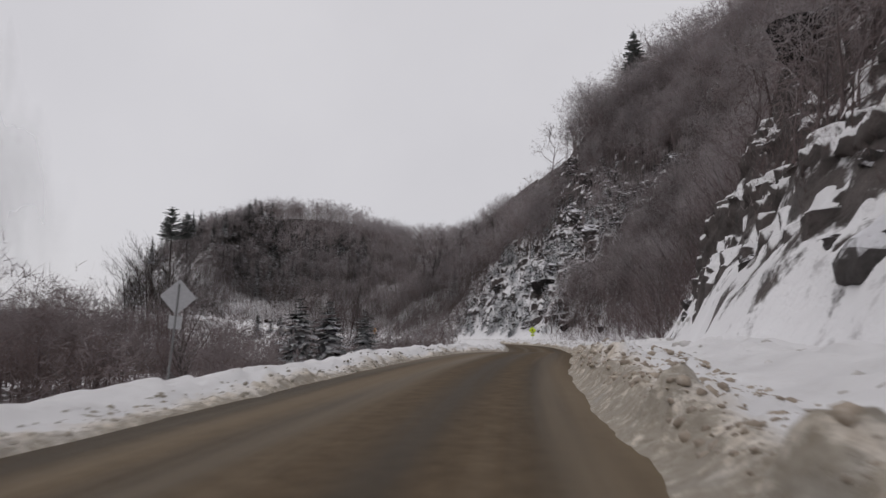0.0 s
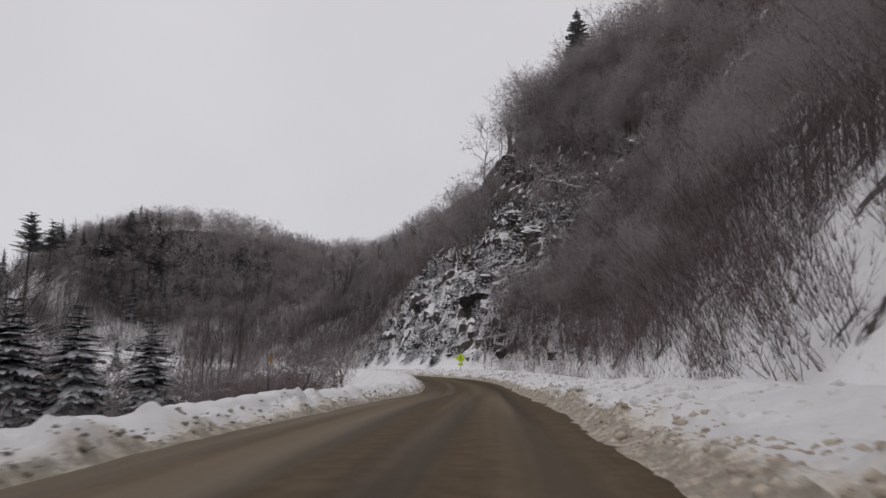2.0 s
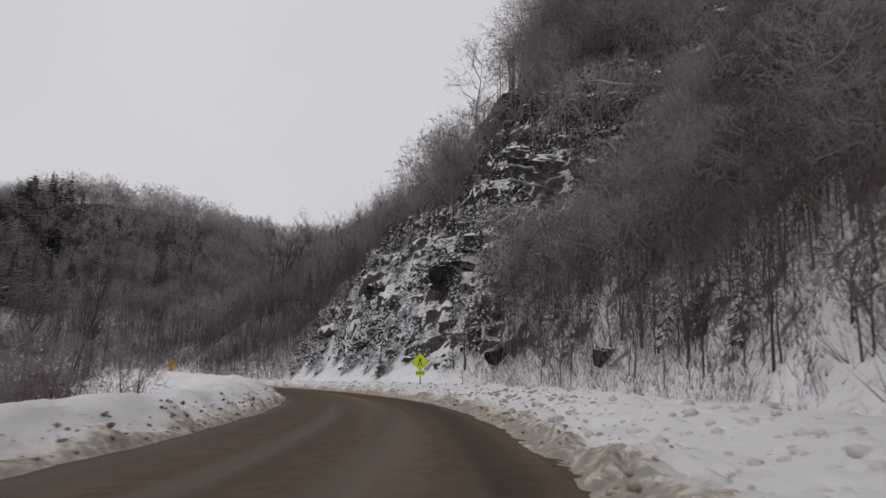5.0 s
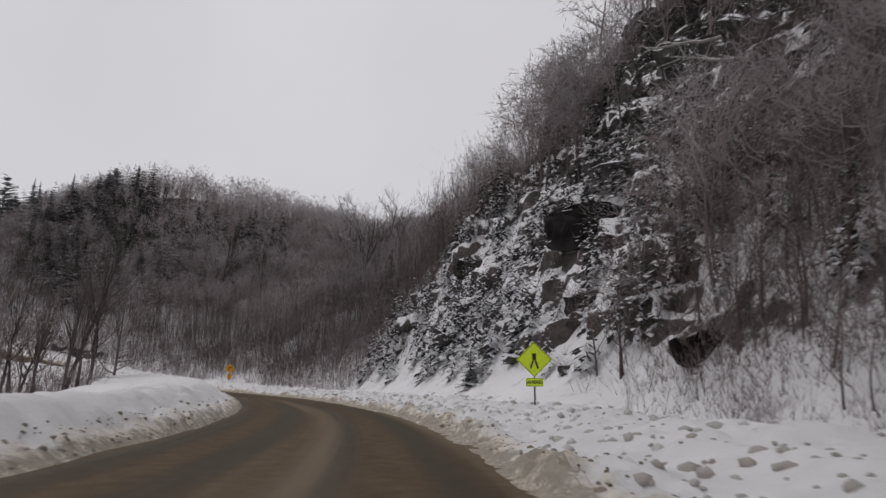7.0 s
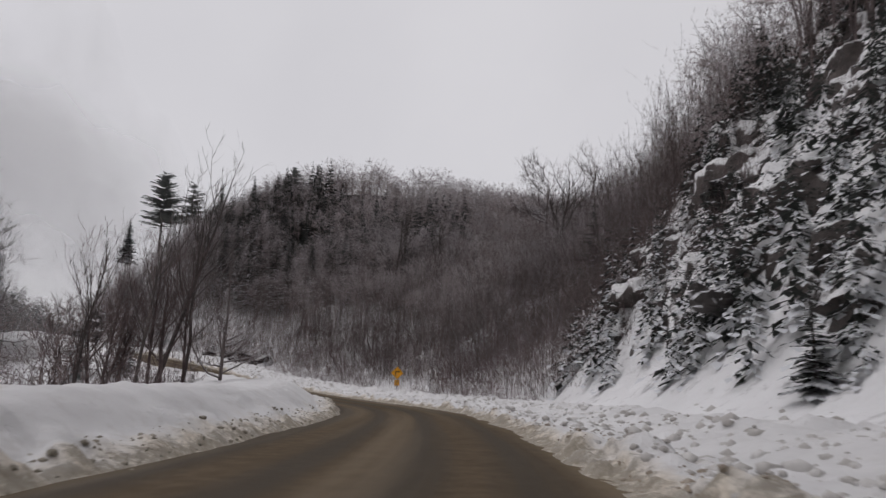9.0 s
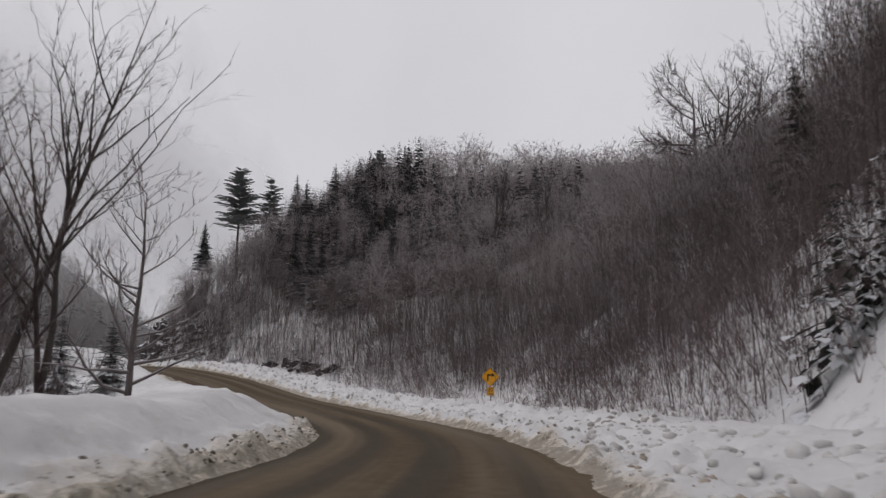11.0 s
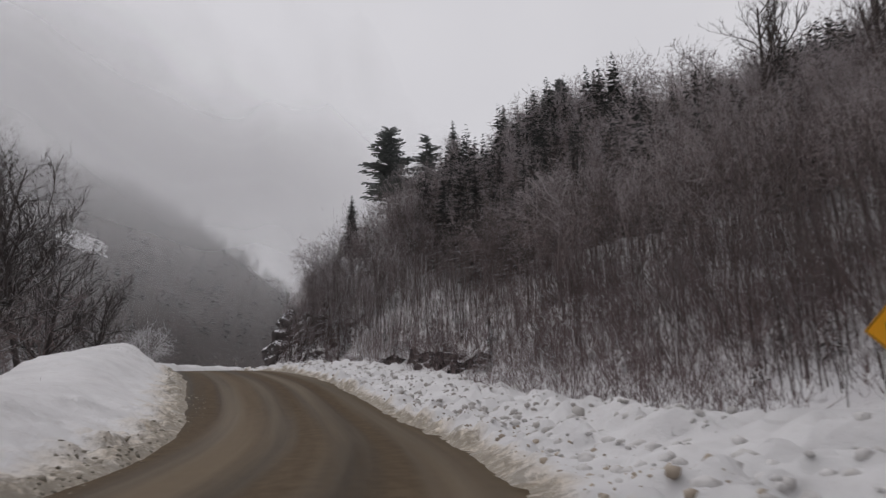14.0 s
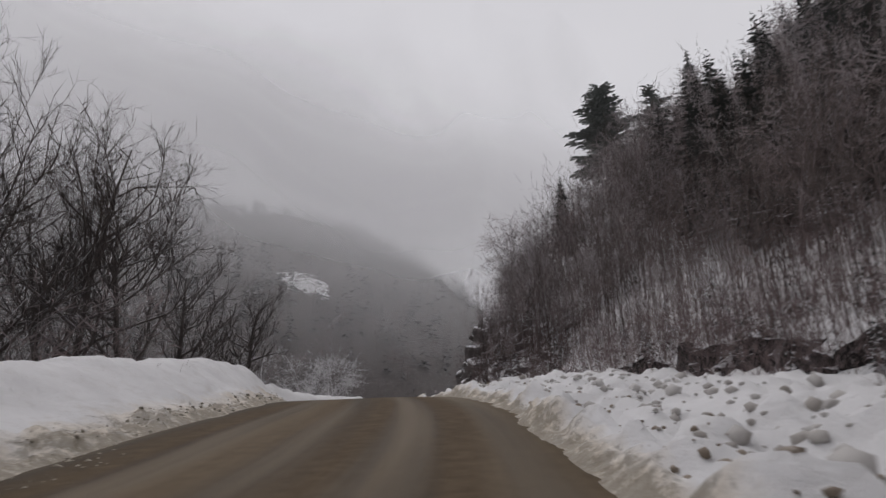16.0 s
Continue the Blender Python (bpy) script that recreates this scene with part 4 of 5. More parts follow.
    a = join([strip(420, 152, 240, 7.6, 11, (0.4, 0.95)), strip(120, 48, 112, 8.5, 11, (0.35, 0.7)), spots(r, 170, 8, 36, 4.0, 14, (0.4, 0.9)), spots(r, 160, 190, 236, 1, 10, (0.5, 0.95)), spots(r, 130, 46, 80, 4, 15, (0.6, 1.15)), spots(r, 600, 78, 118, 0.5, 13, (0.6, 1.15)), spots(r, 360, 142, 185, 3.5, 14, (0.6, 1.1)), spots(r, 240, 148, 173, 0.6, 12, (0.65, 1.2)), spots(r, 380, 170, 202, 1.0, 9, (0.5, 0.95)), spots(r, 420, 182, 230, 0, 12, (0.4, 0.85)), spots(r, 420, 150, 232, 1.5, 11, (0.25, 0.5)), spots(r, 160, 226, 250, 0, 10, (0.4, 0.8)), spots(r, 220, 114, 152, 2, 24, (0.4, 1.0)), spots(r, 200, 6, 40, 4, 18, (0.4, 0.9))])
    stuff("hill_brush", BUSH, a, BRUSH, "reddish leafless brush on the snowy slope", "brush", 3)
    # low woods in the river flat
    a = join([spots(r, 300, -20, 118, -70, -22, (0.55, 1.0)), spots(r, 40, 66, 118, -25, -15, (0.5, 0.8)), spots(r, 150, 30, 130, -110, -55, (1.2, 1.7)), spots(r, 120, 85, 135, -45, -14, (0.4, 0.8)), spots(r, 170, -10, 66, -30, -13, (0.3, 0.6), 0.4), spots(r, 120, 20, 80, -26, -9.5, (0.22, 0.42), 0.4), spots(r, 110, -20, 60, -130, -60, (0.8, 1.2)),
              flat(360, -125, -20, 95, 180, -80, -30, (0.7, 1.3)), flat(260, -150, -60, 120, 260, -60, -14, (0.4, 0.85))])
    stuff("river_woods", WOOD_THIN, a, BROWN_WOOL, "grey rimed hardwoods on the low river flat", "woods", 4)
    thicket = join([spots(r, 85, -5, 60, -64, -30, (1.0, 1.4)), spots(r, 170, 60, 112, -26, -9.5, (0.35, 0.7), 0.4), spots(r, 60, -4, 30, -28, -13, (0.25, 0.45), 0.4)])
    stuff("river_thicket", WOOD_FINE, thicket, BROWN_WOOL, "grey twiggy thicket close behind the road bank", "woods", 16)
    stuff("river_brush", BUSH, join([spots(r, 260, -5, 64, -42, -24, (0.7, 1.4), 0.4), spots(r, 130, -5, 64, -24, -12, (0.5, 0.9), 0.4), spots(r, 200, 64, 140, -36, -10, (0.7, 1.4), 0.4), flat(120, -34, -12, 132, 152, -24, -11, (0.6, 1.2)), flat(60, -46, -30, 150, 166, -10, -6, (0.15, 0.3))]), BRUSH, "grey brush below the road bank", "brush", 8)
    clump = np.stack([r.normal(-21.5, 3.0, 30), r.normal(143.5, 2.2, 30)], 1)
    grove = np.stack([r.uniform(-92, -52, 60), r.uniform(152, 178, 60)], 1)
    both = join([clump, grove])
    size = join([r.uniform(0.6, 1.3, 30), r.uniform(0.7, 1.3, 60)])
    _, d, _ = road_frame(both[:, 0], both[:, 1])
    a = np.stack([both[:, 0], both[:, 1], land(both[:, 0], both[:, 1]) - 0.3, size], 1)[d < -7.5]
    stuff("bank_brush", BUSH, a, BRUSH, "brown leafless thicket behind the snow bank", "brush", 12)
    grove = np.stack([np.append(r.uniform(-110, -60, 60), r.uniform(-48, -23, 60)), np.append(r.uniform(146, 172, 60), r.uniform(126, 147, 60))], 1)
    _, d, _ = road_frame(grove[:, 0], grove[:, 1])
    a = np.stack([grove[:, 0], grove[:, 1], land(grove[:, 0], grove[:, 1]) - 0.3, np.append(r.uniform(0.8, 1.3, 60), r.uniform(0.6, 1.0, 60))], 1)[d < -12]
    stuff("grove_trees", WOOD, a, BROWN_WOOL, "brown twiggy hardwoods in the grove by the river", "woods", 13)
    # pale frosted trees down by the river
    x, y = r.uniform(-122, -92, 40), r.uniform(172, 194, 40)
    _, d, _ = road_frame(x, y)
    a = np.stack([x, y, land(x, y) - 0.2, r.uniform(0.7, 1.05, 40)], 1)[d < -9]
    stuff("frosted_trees", WOOD_FINE, a, PALE_WOOL, "pale frosted trees down by the river", "woods", 18)
    # the far side of the valley
    def across(count, size):
        x, y = r.uniform(-390, -150, count), r.uniform(60, 430, count)
        foot = -172 - 0.45 * np.maximum(y - 240, 0)
        glade = np.exp(-((x + 259) / 13) ** 2 - ((y - 221) / 20) ** 2)
        ok = (x < foot + 22) & (glade < r.uniform(0.45, 1.5, count))
        return np.stack([x, y, land(x, y) - 0.3, r.uniform(*size, count)], 1)[ok]
    stuff("far_conifers", FIR_FAR, across(3100, (0.5, 1.1)), FAR_PINE, "dark conifers on the misty far mountainside", "woods", 5)
    stuff("far_hardwoods", WOOD_FAR, across(800, (0.6, 1.05)), BROWN_WOOL, "grey bare hardwoods on the misty far mountainside", "woods", 9)
    # small snowy spruces on the ledges
    a = join([spots(r, 430, 114, 152, 0.8, 20, (0.4, 1.1)), spots(r, 40, 222, 250, 1, 9, (0.35, 0.7)), spots(r, 60, 198, 228, 0.2, 4, (0.2, 0.5)), spots(r, 110, 165, 236, 0.5, 11, (0.2, 0.5)), spots(r, 100, 90, 115, 1.5, 17, (0.3, 0.85))])
    stuff("ledge_spruces", FIR_NEAR, a, LADEN, "small snow-laden spruces growing on the ledges", "woods", 6)
    # conifers among the hardwoods high on the hill
    a = join([flat(330, -118, -40, 190, 245, 20, 50, (0.5, 1.1)), flat(80, -122, -85, 236, 270, 10, 40, (0.9, 1.35)), flat(170, -75, -25, 196, 236, 24, 55, (0.7, 1.15)), spots(r, 14, 40, 150, 20, 55, (0.6, 1.0))])
    stuff("hill_conifers", FIR, a, LADEN, "snow-dusted conifers among the bare hardwoods", "woods", 7)


build_woods()


# ---------------------------------------------------------------- single trees
def ground_at(x, y):
    return float(land(np.array([x]), np.array([y]))[0])


def bare_tree_thing(name, x, y, height, radius, seed, label, lean=(0, 0), limbs=16, twigs=16, tips=6, spread=0.8, clear=0.3, lift=0.12, mat=None, base=None, leader=0.85, group=""):
    """A leafless tree: trunk and crown of limbs and twigs."""
    r = np.random.default_rng(seed)
    segs = bare_tree(r, height, radius, limbs, twigs, tips, spread, clear, lift, leader, 0.07)
    z = ground_at(x, y) - 0.2 if base is None else base
    tree = empty_thing(name, (x, y, z), label, "tree", group)
    tree.rotation_euler = (lean[0], lean[1], r.uniform(0, 6))
    v, f = limb_mesh([s for s in segs if s[4] == 0], (8,), 0.02)
    put("trunk", mesh_np("trunk", v, f, True, None, np.full(len(v), 0.25)), mat or BARK, tree)
    v, f = limb_mesh([s for s in segs if s[4] > 0], (5, 4, 1, 0), 0.011)
    put("crown", mesh_np("crown", v, f, False, None, np.full(len(v), 0.4)), mat or BARK, tree)
    return tree


def conifer_thing(name, x, y, height, width, seed, label, mat, sprays=6, whorls=None, droop=0.3, gappy=0.12, skirt=0.04, top=1.0, z=None, lift=0.0, per=9):
    r = np.random.default_rng(seed)
    base = ground_at(x, y) - 0.2
    if z is not None and base < z - height:
        skirt = 1 - (1 - skirt) * height / (z - base)
        height = z - base
    elif z is not None:
        base = z - height
    tree = empty_thing(name, (x, y, base), label, "tree", "", r.uniform(0, 360))
    v, f = spindle(height * 0.97, 0.013 * height + 0.03, 7)
    put("trunk", mesh_np("trunk", v, f, True, None, np.full(len(v), 0.2)), BARK, tree)
    v, f = conifer(r, height, width, whorls or int(10 + height), per, sprays, droop, gappy, skirt, top)
    v2, f2 = conifer(r, height * 0.97, width * 0.62, (whorls or int(10 + height)) * (2 if top == 1 else 1), per, 0, droop, gappy, skirt, top)
    put("crown", mesh_np("crown", np.concatenate([v, v2]), np.concatenate([f, f2 + len(v)])), mat, tree)
    return tree


def build_trees():
    # conifers that stand out on the skyline
    conifer_thing("spruce", 44.7, 153.6, 12, 3.3, 1, "dark spruce standing above the hardwoods on the ridge", PINE, 8, 26, 0.05, 0.38, 0.1, 0.8, z=73, per=8)
    conifer_thing("spruce", -68, 242.7, 11, 2.4, 2, "dark spruce standing above the far ridge", PINE, z=49.5)
    conifer_thing("pine", -96.6, 253, 13, 4.0, 3, "broad ragged pine on the far ridge", PINE, 8, 22, -0.05, 0.32, 0.3, 0.65, 45, per=10)
    conifer_thing("pine", -103, 251, 12, 3.2, 4, "ragged pine on the far ridge", PINE, 8, 22, -0.05, 0.32, 0.35, 0.65, 43, per=10)
    conifer_thing("spruce", -91, 252, 11, 2.2, 5, "dark spruce on the far ridge", PINE, z=46)
    conifer_thing("spruce", -87, 234, 10, 2.2, 6, "dark pointed spruce on the wooded ridge", PINE, z=43)
    conifer_thing("spruce", -73, 226, 10, 2.0, 7, "dark pointed spruce on the wooded ridge", PINE, z=42)
    conifer_thing("spruce", -66, 226, 9, 1.9, 17, "dark pointed spruce on the wooded ridge", PINE, z=41)
    conifer_thing("pine", -87.6, 217, 15, 4.2, 8, "tall ragged white pine at the brow of the hill", PINE, 9, 17, -0.12, 0.42, 0.25, 0.5, 41, per=9)
    conifer_thing("pine", -84, 221, 13, 3.0, 18, "ragged white pine at the brow of the hill", PINE, 9, 15, -0.12, 0.42, 0.3, 0.5, 40, per=9)
    conifer_thing("spruce", -92, 213.5, 9, 2.0, 9, "snow-dusted spruce on the brow of the hill", SPRUCE, z=31)
    conifer_thing("spruce", 6, 215, 8, 1.9, 10, "dark spruce in the saddle of the ridge", PINE)
    conifer_thing("pine", -66.6, 230.6, 12, 3.4, 22, "ragged white pine above the hardwoods", PINE, 8, 14, -0.05, 0.2, 0.35, 0.65, 44.5, per=10)
    conifer_thing("spruce", -65.5, 220.5, 11, 2.2, 23, "dark spruce among the hardwoods on the hill", PINE, z=36.5)
    conifer_thing("spruce", -63.7, 234.8, 11, 2.6, 24, "dark spruce standing above the far ridge", PINE, z=46.5)
    conifer_thing("spruce", -74, 217, 10, 2.2, 25, "dark pointed spruce on the wooded ridge", PINE, z=37.5)
    # spruces near the road
    conifer_thing("spruce", -12.0, 58.5, 8.2, 3.0, 11, "dark snow-dusted spruce below the road bank", SPRUCE, 9, 32, 0.5, 0.3, 0.03, 0.72, z=5.4, per=14)
    conifer_thing("spruce", -9.6, 59.5, 7.6, 2.6, 12, "dark snow-dusted spruce below the road bank", SPRUCE, 9, 32, 0.5, 0.3, 0.03, 0.72, z=5.2, per=14)
    conifer_thing("spruce", -6.6, 60.5, 6.6, 2.2, 13, "small dark spruce below the road bank", SPRUCE, 9, 28, 0.5, 0.3, 0.03, 0.72, z=4.5, per=14)
    conifer_thing("spruce", 12.9, 129.3, 2.6, 0.95, 14, "small snow-laden spruce on the snow apron", SPRUCE, 7)
    conifer_thing("spruce", 15.2, 128.0, 1.7, 0.6, 15, "tiny snow-laden spruce on the snow apron", SPRUCE, 7)
    conifer_thing("spruce", 3.0, 169.0, 9.5, 2.2, 16, "snowy spruce at the foot of the wooded slope", SPRUCE, 7)
    conifer_thing("spruce", -38.0, 160.6, 6.2, 2.0, 19, "dark young spruce on the snow mound", PINE, 9, 19, z=6.0, per=11)
    conifer_thing("spruce", -40.8, 162.6, 4.6, 1.5, 20, "small dark young spruce on the snow mound", PINE, 9, 17, z=4.6, per=11)
    conifer_thing("spruce", -43.5, 160.5, 6.4, 2.0, 21, "dark young spruce behind the snow mound", PINE, 9, 19, z=6.4, per=11)
    # snowy spruces halfway up the slope past the bend
    for i, (x, y, h) in enumerate([(-47, 200, 9), (-51, 202, 8), (-55, 201.5, 10), (-58.5, 203, 9), (-62, 204, 8), (-43.5, 201, 8), (-49.5, 205, 9), (-53, 206, 8.5), (-57, 207, 9), (-64, 207, 9), (-45.5, 204.5, 8), (-67, 206, 8), (-38, 203, 7)]):
        conifer_thing("spruce", x, y, h + 1.5, 2.3, 30 + i, "snow-laden spruce among bare stems on the slope", LADEN, 6)
    # large hardwoods
    bare_tree_thing("hardwood_tree", -3.0, 185.0, 15, 0.30, 41, "large dark bare hardwood on the wooded slope", limbs=14, spread=0.9)
    bare_tree_thing("hardwood_tree", -28, 197.5, 14, 0.28, 42, "large bare hardwood with crooked limbs on the slope", limbs=14, spread=0.9)
    bare_tree_thing("hardwood_tree", -21.6, 197.6, 12, 0.26, 43, "large bare hardwood with crooked limbs on the slope", limbs=14, spread=0.9)
    bare_tree_thing("hardwood_tree", -12.5, 187, 10, 0.24, 44, "large bare hardwood with rimed twigs above the slope", limbs=18, twigs=20, spread=1.0)
    bare_tree_thing("hardwood_tree", -2.0, 196.0, 15, 0.3, 47, "large spreading hardwood with a rimed crown", (0, 0), 22, 30, 7, 1.3, 0.2, 0.05, TWIGS)
    bare_tree_thing("hardwood_tree", -5.2, 190.5, 17.5, 0.36, 46, "huge spreading hardwood with a round rimed crown", (0, 0), 32, 44, 9, 1.6, 0.12, 0.03, TWIGS)
    bare_tree_thing("hardwood_tree", -27.6, 199.5, 12, 0.2, 45, "bare hardwood on the slope", limbs=12)
    for i, (x, y, h) in enumerate([(10, 196, 12), (5, 199, 12), (14, 191, 13), (0, 204, 11)]):
        bare_tree_thing("hardwood_tree", x, y, h, 0.2, 50 + i, "bare hardwood standing on the skyline of the saddle", limbs=12, clear=0.4)
    # clump inside the bend
    for x, y, h, rad, lx, ly, seed in ((-19.5, 143.6, 16.5, 0.17, -0.17, 0.17, 71), (-18.2, 144.6, 13.5, 0.13, -0.08, 0.10, 72), (-17.6, 140.2, 11.5, 0.12, -0.08, 0.06, 73), (-23.5, 141.5, 13, 0.14, -0.1, 0.04, 74)):
        tree = bare_tree_thing("poplar_tree", x, y, h, rad, seed, "tall leaning bare poplar with upswept limbs", (0, 0), 15, 9, 4, 0.6, 0.35, 0.16, BARK)
        tree.rotation_euler = (lx, ly, 0)
    r = np.random.default_rng(60)
    for i in range(9):
        x, y, h = -17.4 - 9 * i / 8 + r.normal(0, 0.4), 142.8 + r.normal(0, 1.1), r.uniform(7.5, 11.5)
        bare_tree_thing("poplar_tree", x, y, h, r.uniform(0.09, 0.15), 600 + i, "slender bare poplar behind the snow bank", (r.normal(0, 0.06), r.normal(0.08, 0.09)), 14, 14, 6, 0.66, 0.3, 0.14, BRUSH)
    bare_tree_thing("poplar_tree", -17.6, 147.4, 9.5, 0.13, 70, "pale bare poplar with long spreading limbs inside the bend", (0, 0.05), 26, 14, 5, 1.2, 0.1, 0.14, TWIGS)
    # tall trees beyond the mound
    for i, (x, y, h, lx, ly) in enumerate([(-72, 168, 25, 0, 0.1), (-68, 164, 24, 0.05, 0.05), (-75, 171.5, 20, 0.08, 0.16), (-64, 162, 23, 0, 0), (-77, 166, 22, 0, 0.06), (-70, 160, 23, 0, 0.05), (-83, 178, 11, 0, 0.2), (-60, 158, 22, 0, 0), (-79, 173, 14, 0, 0.12)]):
        bare_tree_thing("maple_tree", x, y, h, 0.29, 80 + i, "tall bare maple with spreading limbs behind the snow mound", (lx, ly), 24, 24, 9, 1.15, 0.3, 0.06)
    # scraggly trees beside the old sign
    bare_tree_thing("ash_tree", -13.5, 37, 6.5, 0.16, 101, "scraggly bare tree below the road bank", (0, 0), 12, 10, 4, 0.9, 0.25)
    bare_tree_thing("ash_tree", -18.8, 52, 7.5, 0.18, 102, "scraggly bare tree below the road bank", (0, 0.1), 12, 10, 4, 0.9, 0.2)
    bare_tree_thing("ash_tree", -17.0, 33, 5.5, 0.14, 103, "scraggly bare tree below the road bank", (0, 0.15), 10, 8, 4, 0.9, 0.2)
    # a dead snag at the brow
    bare_tree_thing("dead_tree", -95.1, 211.6, 8, 0.16, 104, "dead broken tree leaning at the brow of the hill", (0.0, -0.15), 7, 4, 1, 0.9, 0.3)


build_trees()


# ---------------------------------------------------------------- rocks, logs, snow lumps
def boulder(seed, size, cuts=9, sub=3, blocky=False):
    """A broken stone: a ball cut by flat planes and roughened. blocky: split along near-level and upright joints, as ledges are."""
    r = np.random.default_rng(seed)
    bm = bmesh.new()
    bmesh.ops.create_icosphere(bm, subdivisions=sub, radius=1.0)
    planes = [(unit(r.normal(0, 1, 3)), r.uniform(0.5, 0.85)) for _ in range(cuts)]
    if blocky:
        planes = []
        for axis in np.eye(3):
            for sign_ in (1, -1):
                planes.append((unit(axis * sign_ + r.normal(0, 0.22, 3)), r.uniform(0.45, 0.7)))
        planes += [(unit(r.normal(0, 1, 3)), r.uniform(0.6, 0.85)) for _ in range(5)]
    off = Vector(r.uniform(-50, 50, 3))
    for v in bm.verts:
        p = np.array(v.co)
        for n, k in planes:
            over = p @ n - k
            if over > 0:
                p = p - n * over
        q = Vector(p)
        q += q.normalized() * (noise.fractal(q * 2.2 + off, 0.8, 2.1, 4) * 0.10)
        if blocky:
            q.z += 0.09 * math.sin(q.z * 9 + 2 * noise.noise(q * 1.5 + off))
            step = noise.cell(q * 2.1 + off)
            q.x += 0.10 * (step - 0.5)
            q.y += 0.10 * (noise.cell(q * 2.1 - off) - 0.5)
        v.co = Vector((q.x * size[0], q.y * size[1], q.z * size[2]))
    return bm


def rock_thing(name, place, size, seed, label, turn=0.0, tilt=0.0, mat=None):
    me = bpy.data.meshes.new(name)
    bm = boulder(seed, size, 9, 4 if max(size) > 1.2 else 3, name != "boulder")
    bm.to_mesh(me)
    bm.free()
    ob = put(name, me, mat or ROCK, None, label, "rock", "ledges on the hillside")
    ob.matrix_world = pose(*place, tilt, 0, turn)
    return ob


def build_rocks():
    dark = "dark overhanging ledge with snow on its top"
    ledge = "jagged snow-capped ledge on the steep slope"
    rock_thing("rock_ledge", (20.4, 129.6, 10.5), (3.5, 2.4, 2.3), 201, dark, 20, -8, BLACK_ROCK)
    rock_thing("rock_ledge", (19.8, 124.6, 5.2), (2.8, 2.0, 1.9), 202, dark, 30, -5, BLACK_ROCK)
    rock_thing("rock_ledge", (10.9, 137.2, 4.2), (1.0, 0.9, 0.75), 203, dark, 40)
    rock_thing("rock_ledge", (12.4, 149.0, 10.8), (1.8, 1.5, 2.0), 204, dark, 40, 0, BLACK_ROCK)
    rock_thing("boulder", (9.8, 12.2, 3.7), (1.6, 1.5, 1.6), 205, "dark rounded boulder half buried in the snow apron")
    rock_thing("rock_ledge", (24.2, 101.5, 2.6), (1.8, 1.0, 0.9), 207, dark, 70, 0, BLACK_ROCK)
    rock_thing("rock_ledge", (18.2, 29.0, 15.6), (3.4, 2.6, 2.2), 208, dark, 35, -8, BLACK_ROCK)
    rock_thing("rock_ledge", (21.0, 113.4, 2.5), (2.1, 1.3, 1.3), 210, dark, 60, -5, BLACK_ROCK)
    # the cliff at the start
    r = np.random.default_rng(70)
    place = np.concatenate([spots(r, 12, 31.5, 37.5, 1.6, 10, (0.25, 0.5), 0.2), spots(r, 14, 10, 33, 3, 9, (0.2, 0.5), 0.2)])
    for k, (x, y, z, a) in enumerate(place):
        rock_thing("rock_ledge", (x, y, z), (a * r.uniform(1.0, 1.7), a, a * r.uniform(0.6, 0.95)), 700 + k, "broken dark cliff ledge streaked with snow", r.uniform(0, 180), r.uniform(10, 40))
    # the nose where the road bends away
    for i, (x, y, z, a, b, c) in enumerate([(-78.8, 195.6, 8.2, 1.7, 1.4, 1.8), (-76.4, 194.0, 6.6, 1.2, 1.0, 1.3), (-82.5, 197.0, 6.8, 1.6, 1.4, 1.6), (-79.6, 196.6, 10.2, 1.3, 1.2, 1.3), (-70.8, 192.8, 5.0, 0.9, 0.7, 0.6), (-77.4, 195.2, 9.6, 0.9, 0.8, 0.9)]):
        rock_thing("rock_ledge", (x, y, z), (a, b, c), 240 + i, "dark fractured ledge capped with snow beside the road", 15 * i)
    # low outcrops at the foot of the young stems
    r = np.random.default_rng(71)
    for i in range(16):
        q = 0.5 + 0.5 * i / 15
        x, y = -31.5 - 19 * q + r.normal(0, 0.8), 184.0 + 4.8 * q ** 0.8 + r.normal(0, 0.5)
        a = 0.35 + 0.8 * r.random() ** 2
        rock_thing("rock_outcrop", (x, y, ground_at(x, y) - 0.05 * a), (a * r.uniform(0.9, 1.4), a * 0.9, a * r.uniform(0.8, 1.2)), 450 + i, "low dark outcrop capped with snow at the slope's foot", r.uniform(0, 180), r.uniform(-12, 12), BLACK_ROCK)
    # ledge bands high on the hill
    r = np.random.default_rng(78)
    k = 0
    for band in BANDS:
        for (ax, ay), (bx, by) in zip(band, band[1:]):
            n = max(2, int(math.hypot(bx - ax, by - ay) / 1.5))
            for i in range(n):
                f = (i + r.random()) / n
                x, y, a = ax + f * (bx - ax) + r.normal(0, 0.7), ay + f * (by - ay) + r.normal(0, 0.7), r.uniform(0.8, 2.0)
                rock_thing("rock_ledge", (x, y, ground_at(x, y) + 0.25 * a), (a * 1.6, a * 1.1, a * r.uniform(0.6, 1.0)), 900 + k, ledge, math.degrees(math.atan2(by - ay, bx - ax)) + r.normal(0, 20), r.uniform(-10, 10))
                k += 1
    # ledges scattered over the open slope
    r = np.random.default_rng(77)
    place = spots(r, 44, 112, 152, 1.0, 26, (0.4, 1.15))
    for k, (x, y, z, a) in enumerate(place):
        rock_thing("rock_ledge", (x, y, z - 0.25 * a), (a * 1.7, a * 1.2, a * 0.95), 280 + k, ledge, r.uniform(0, 180), r.uniform(-12, 12))


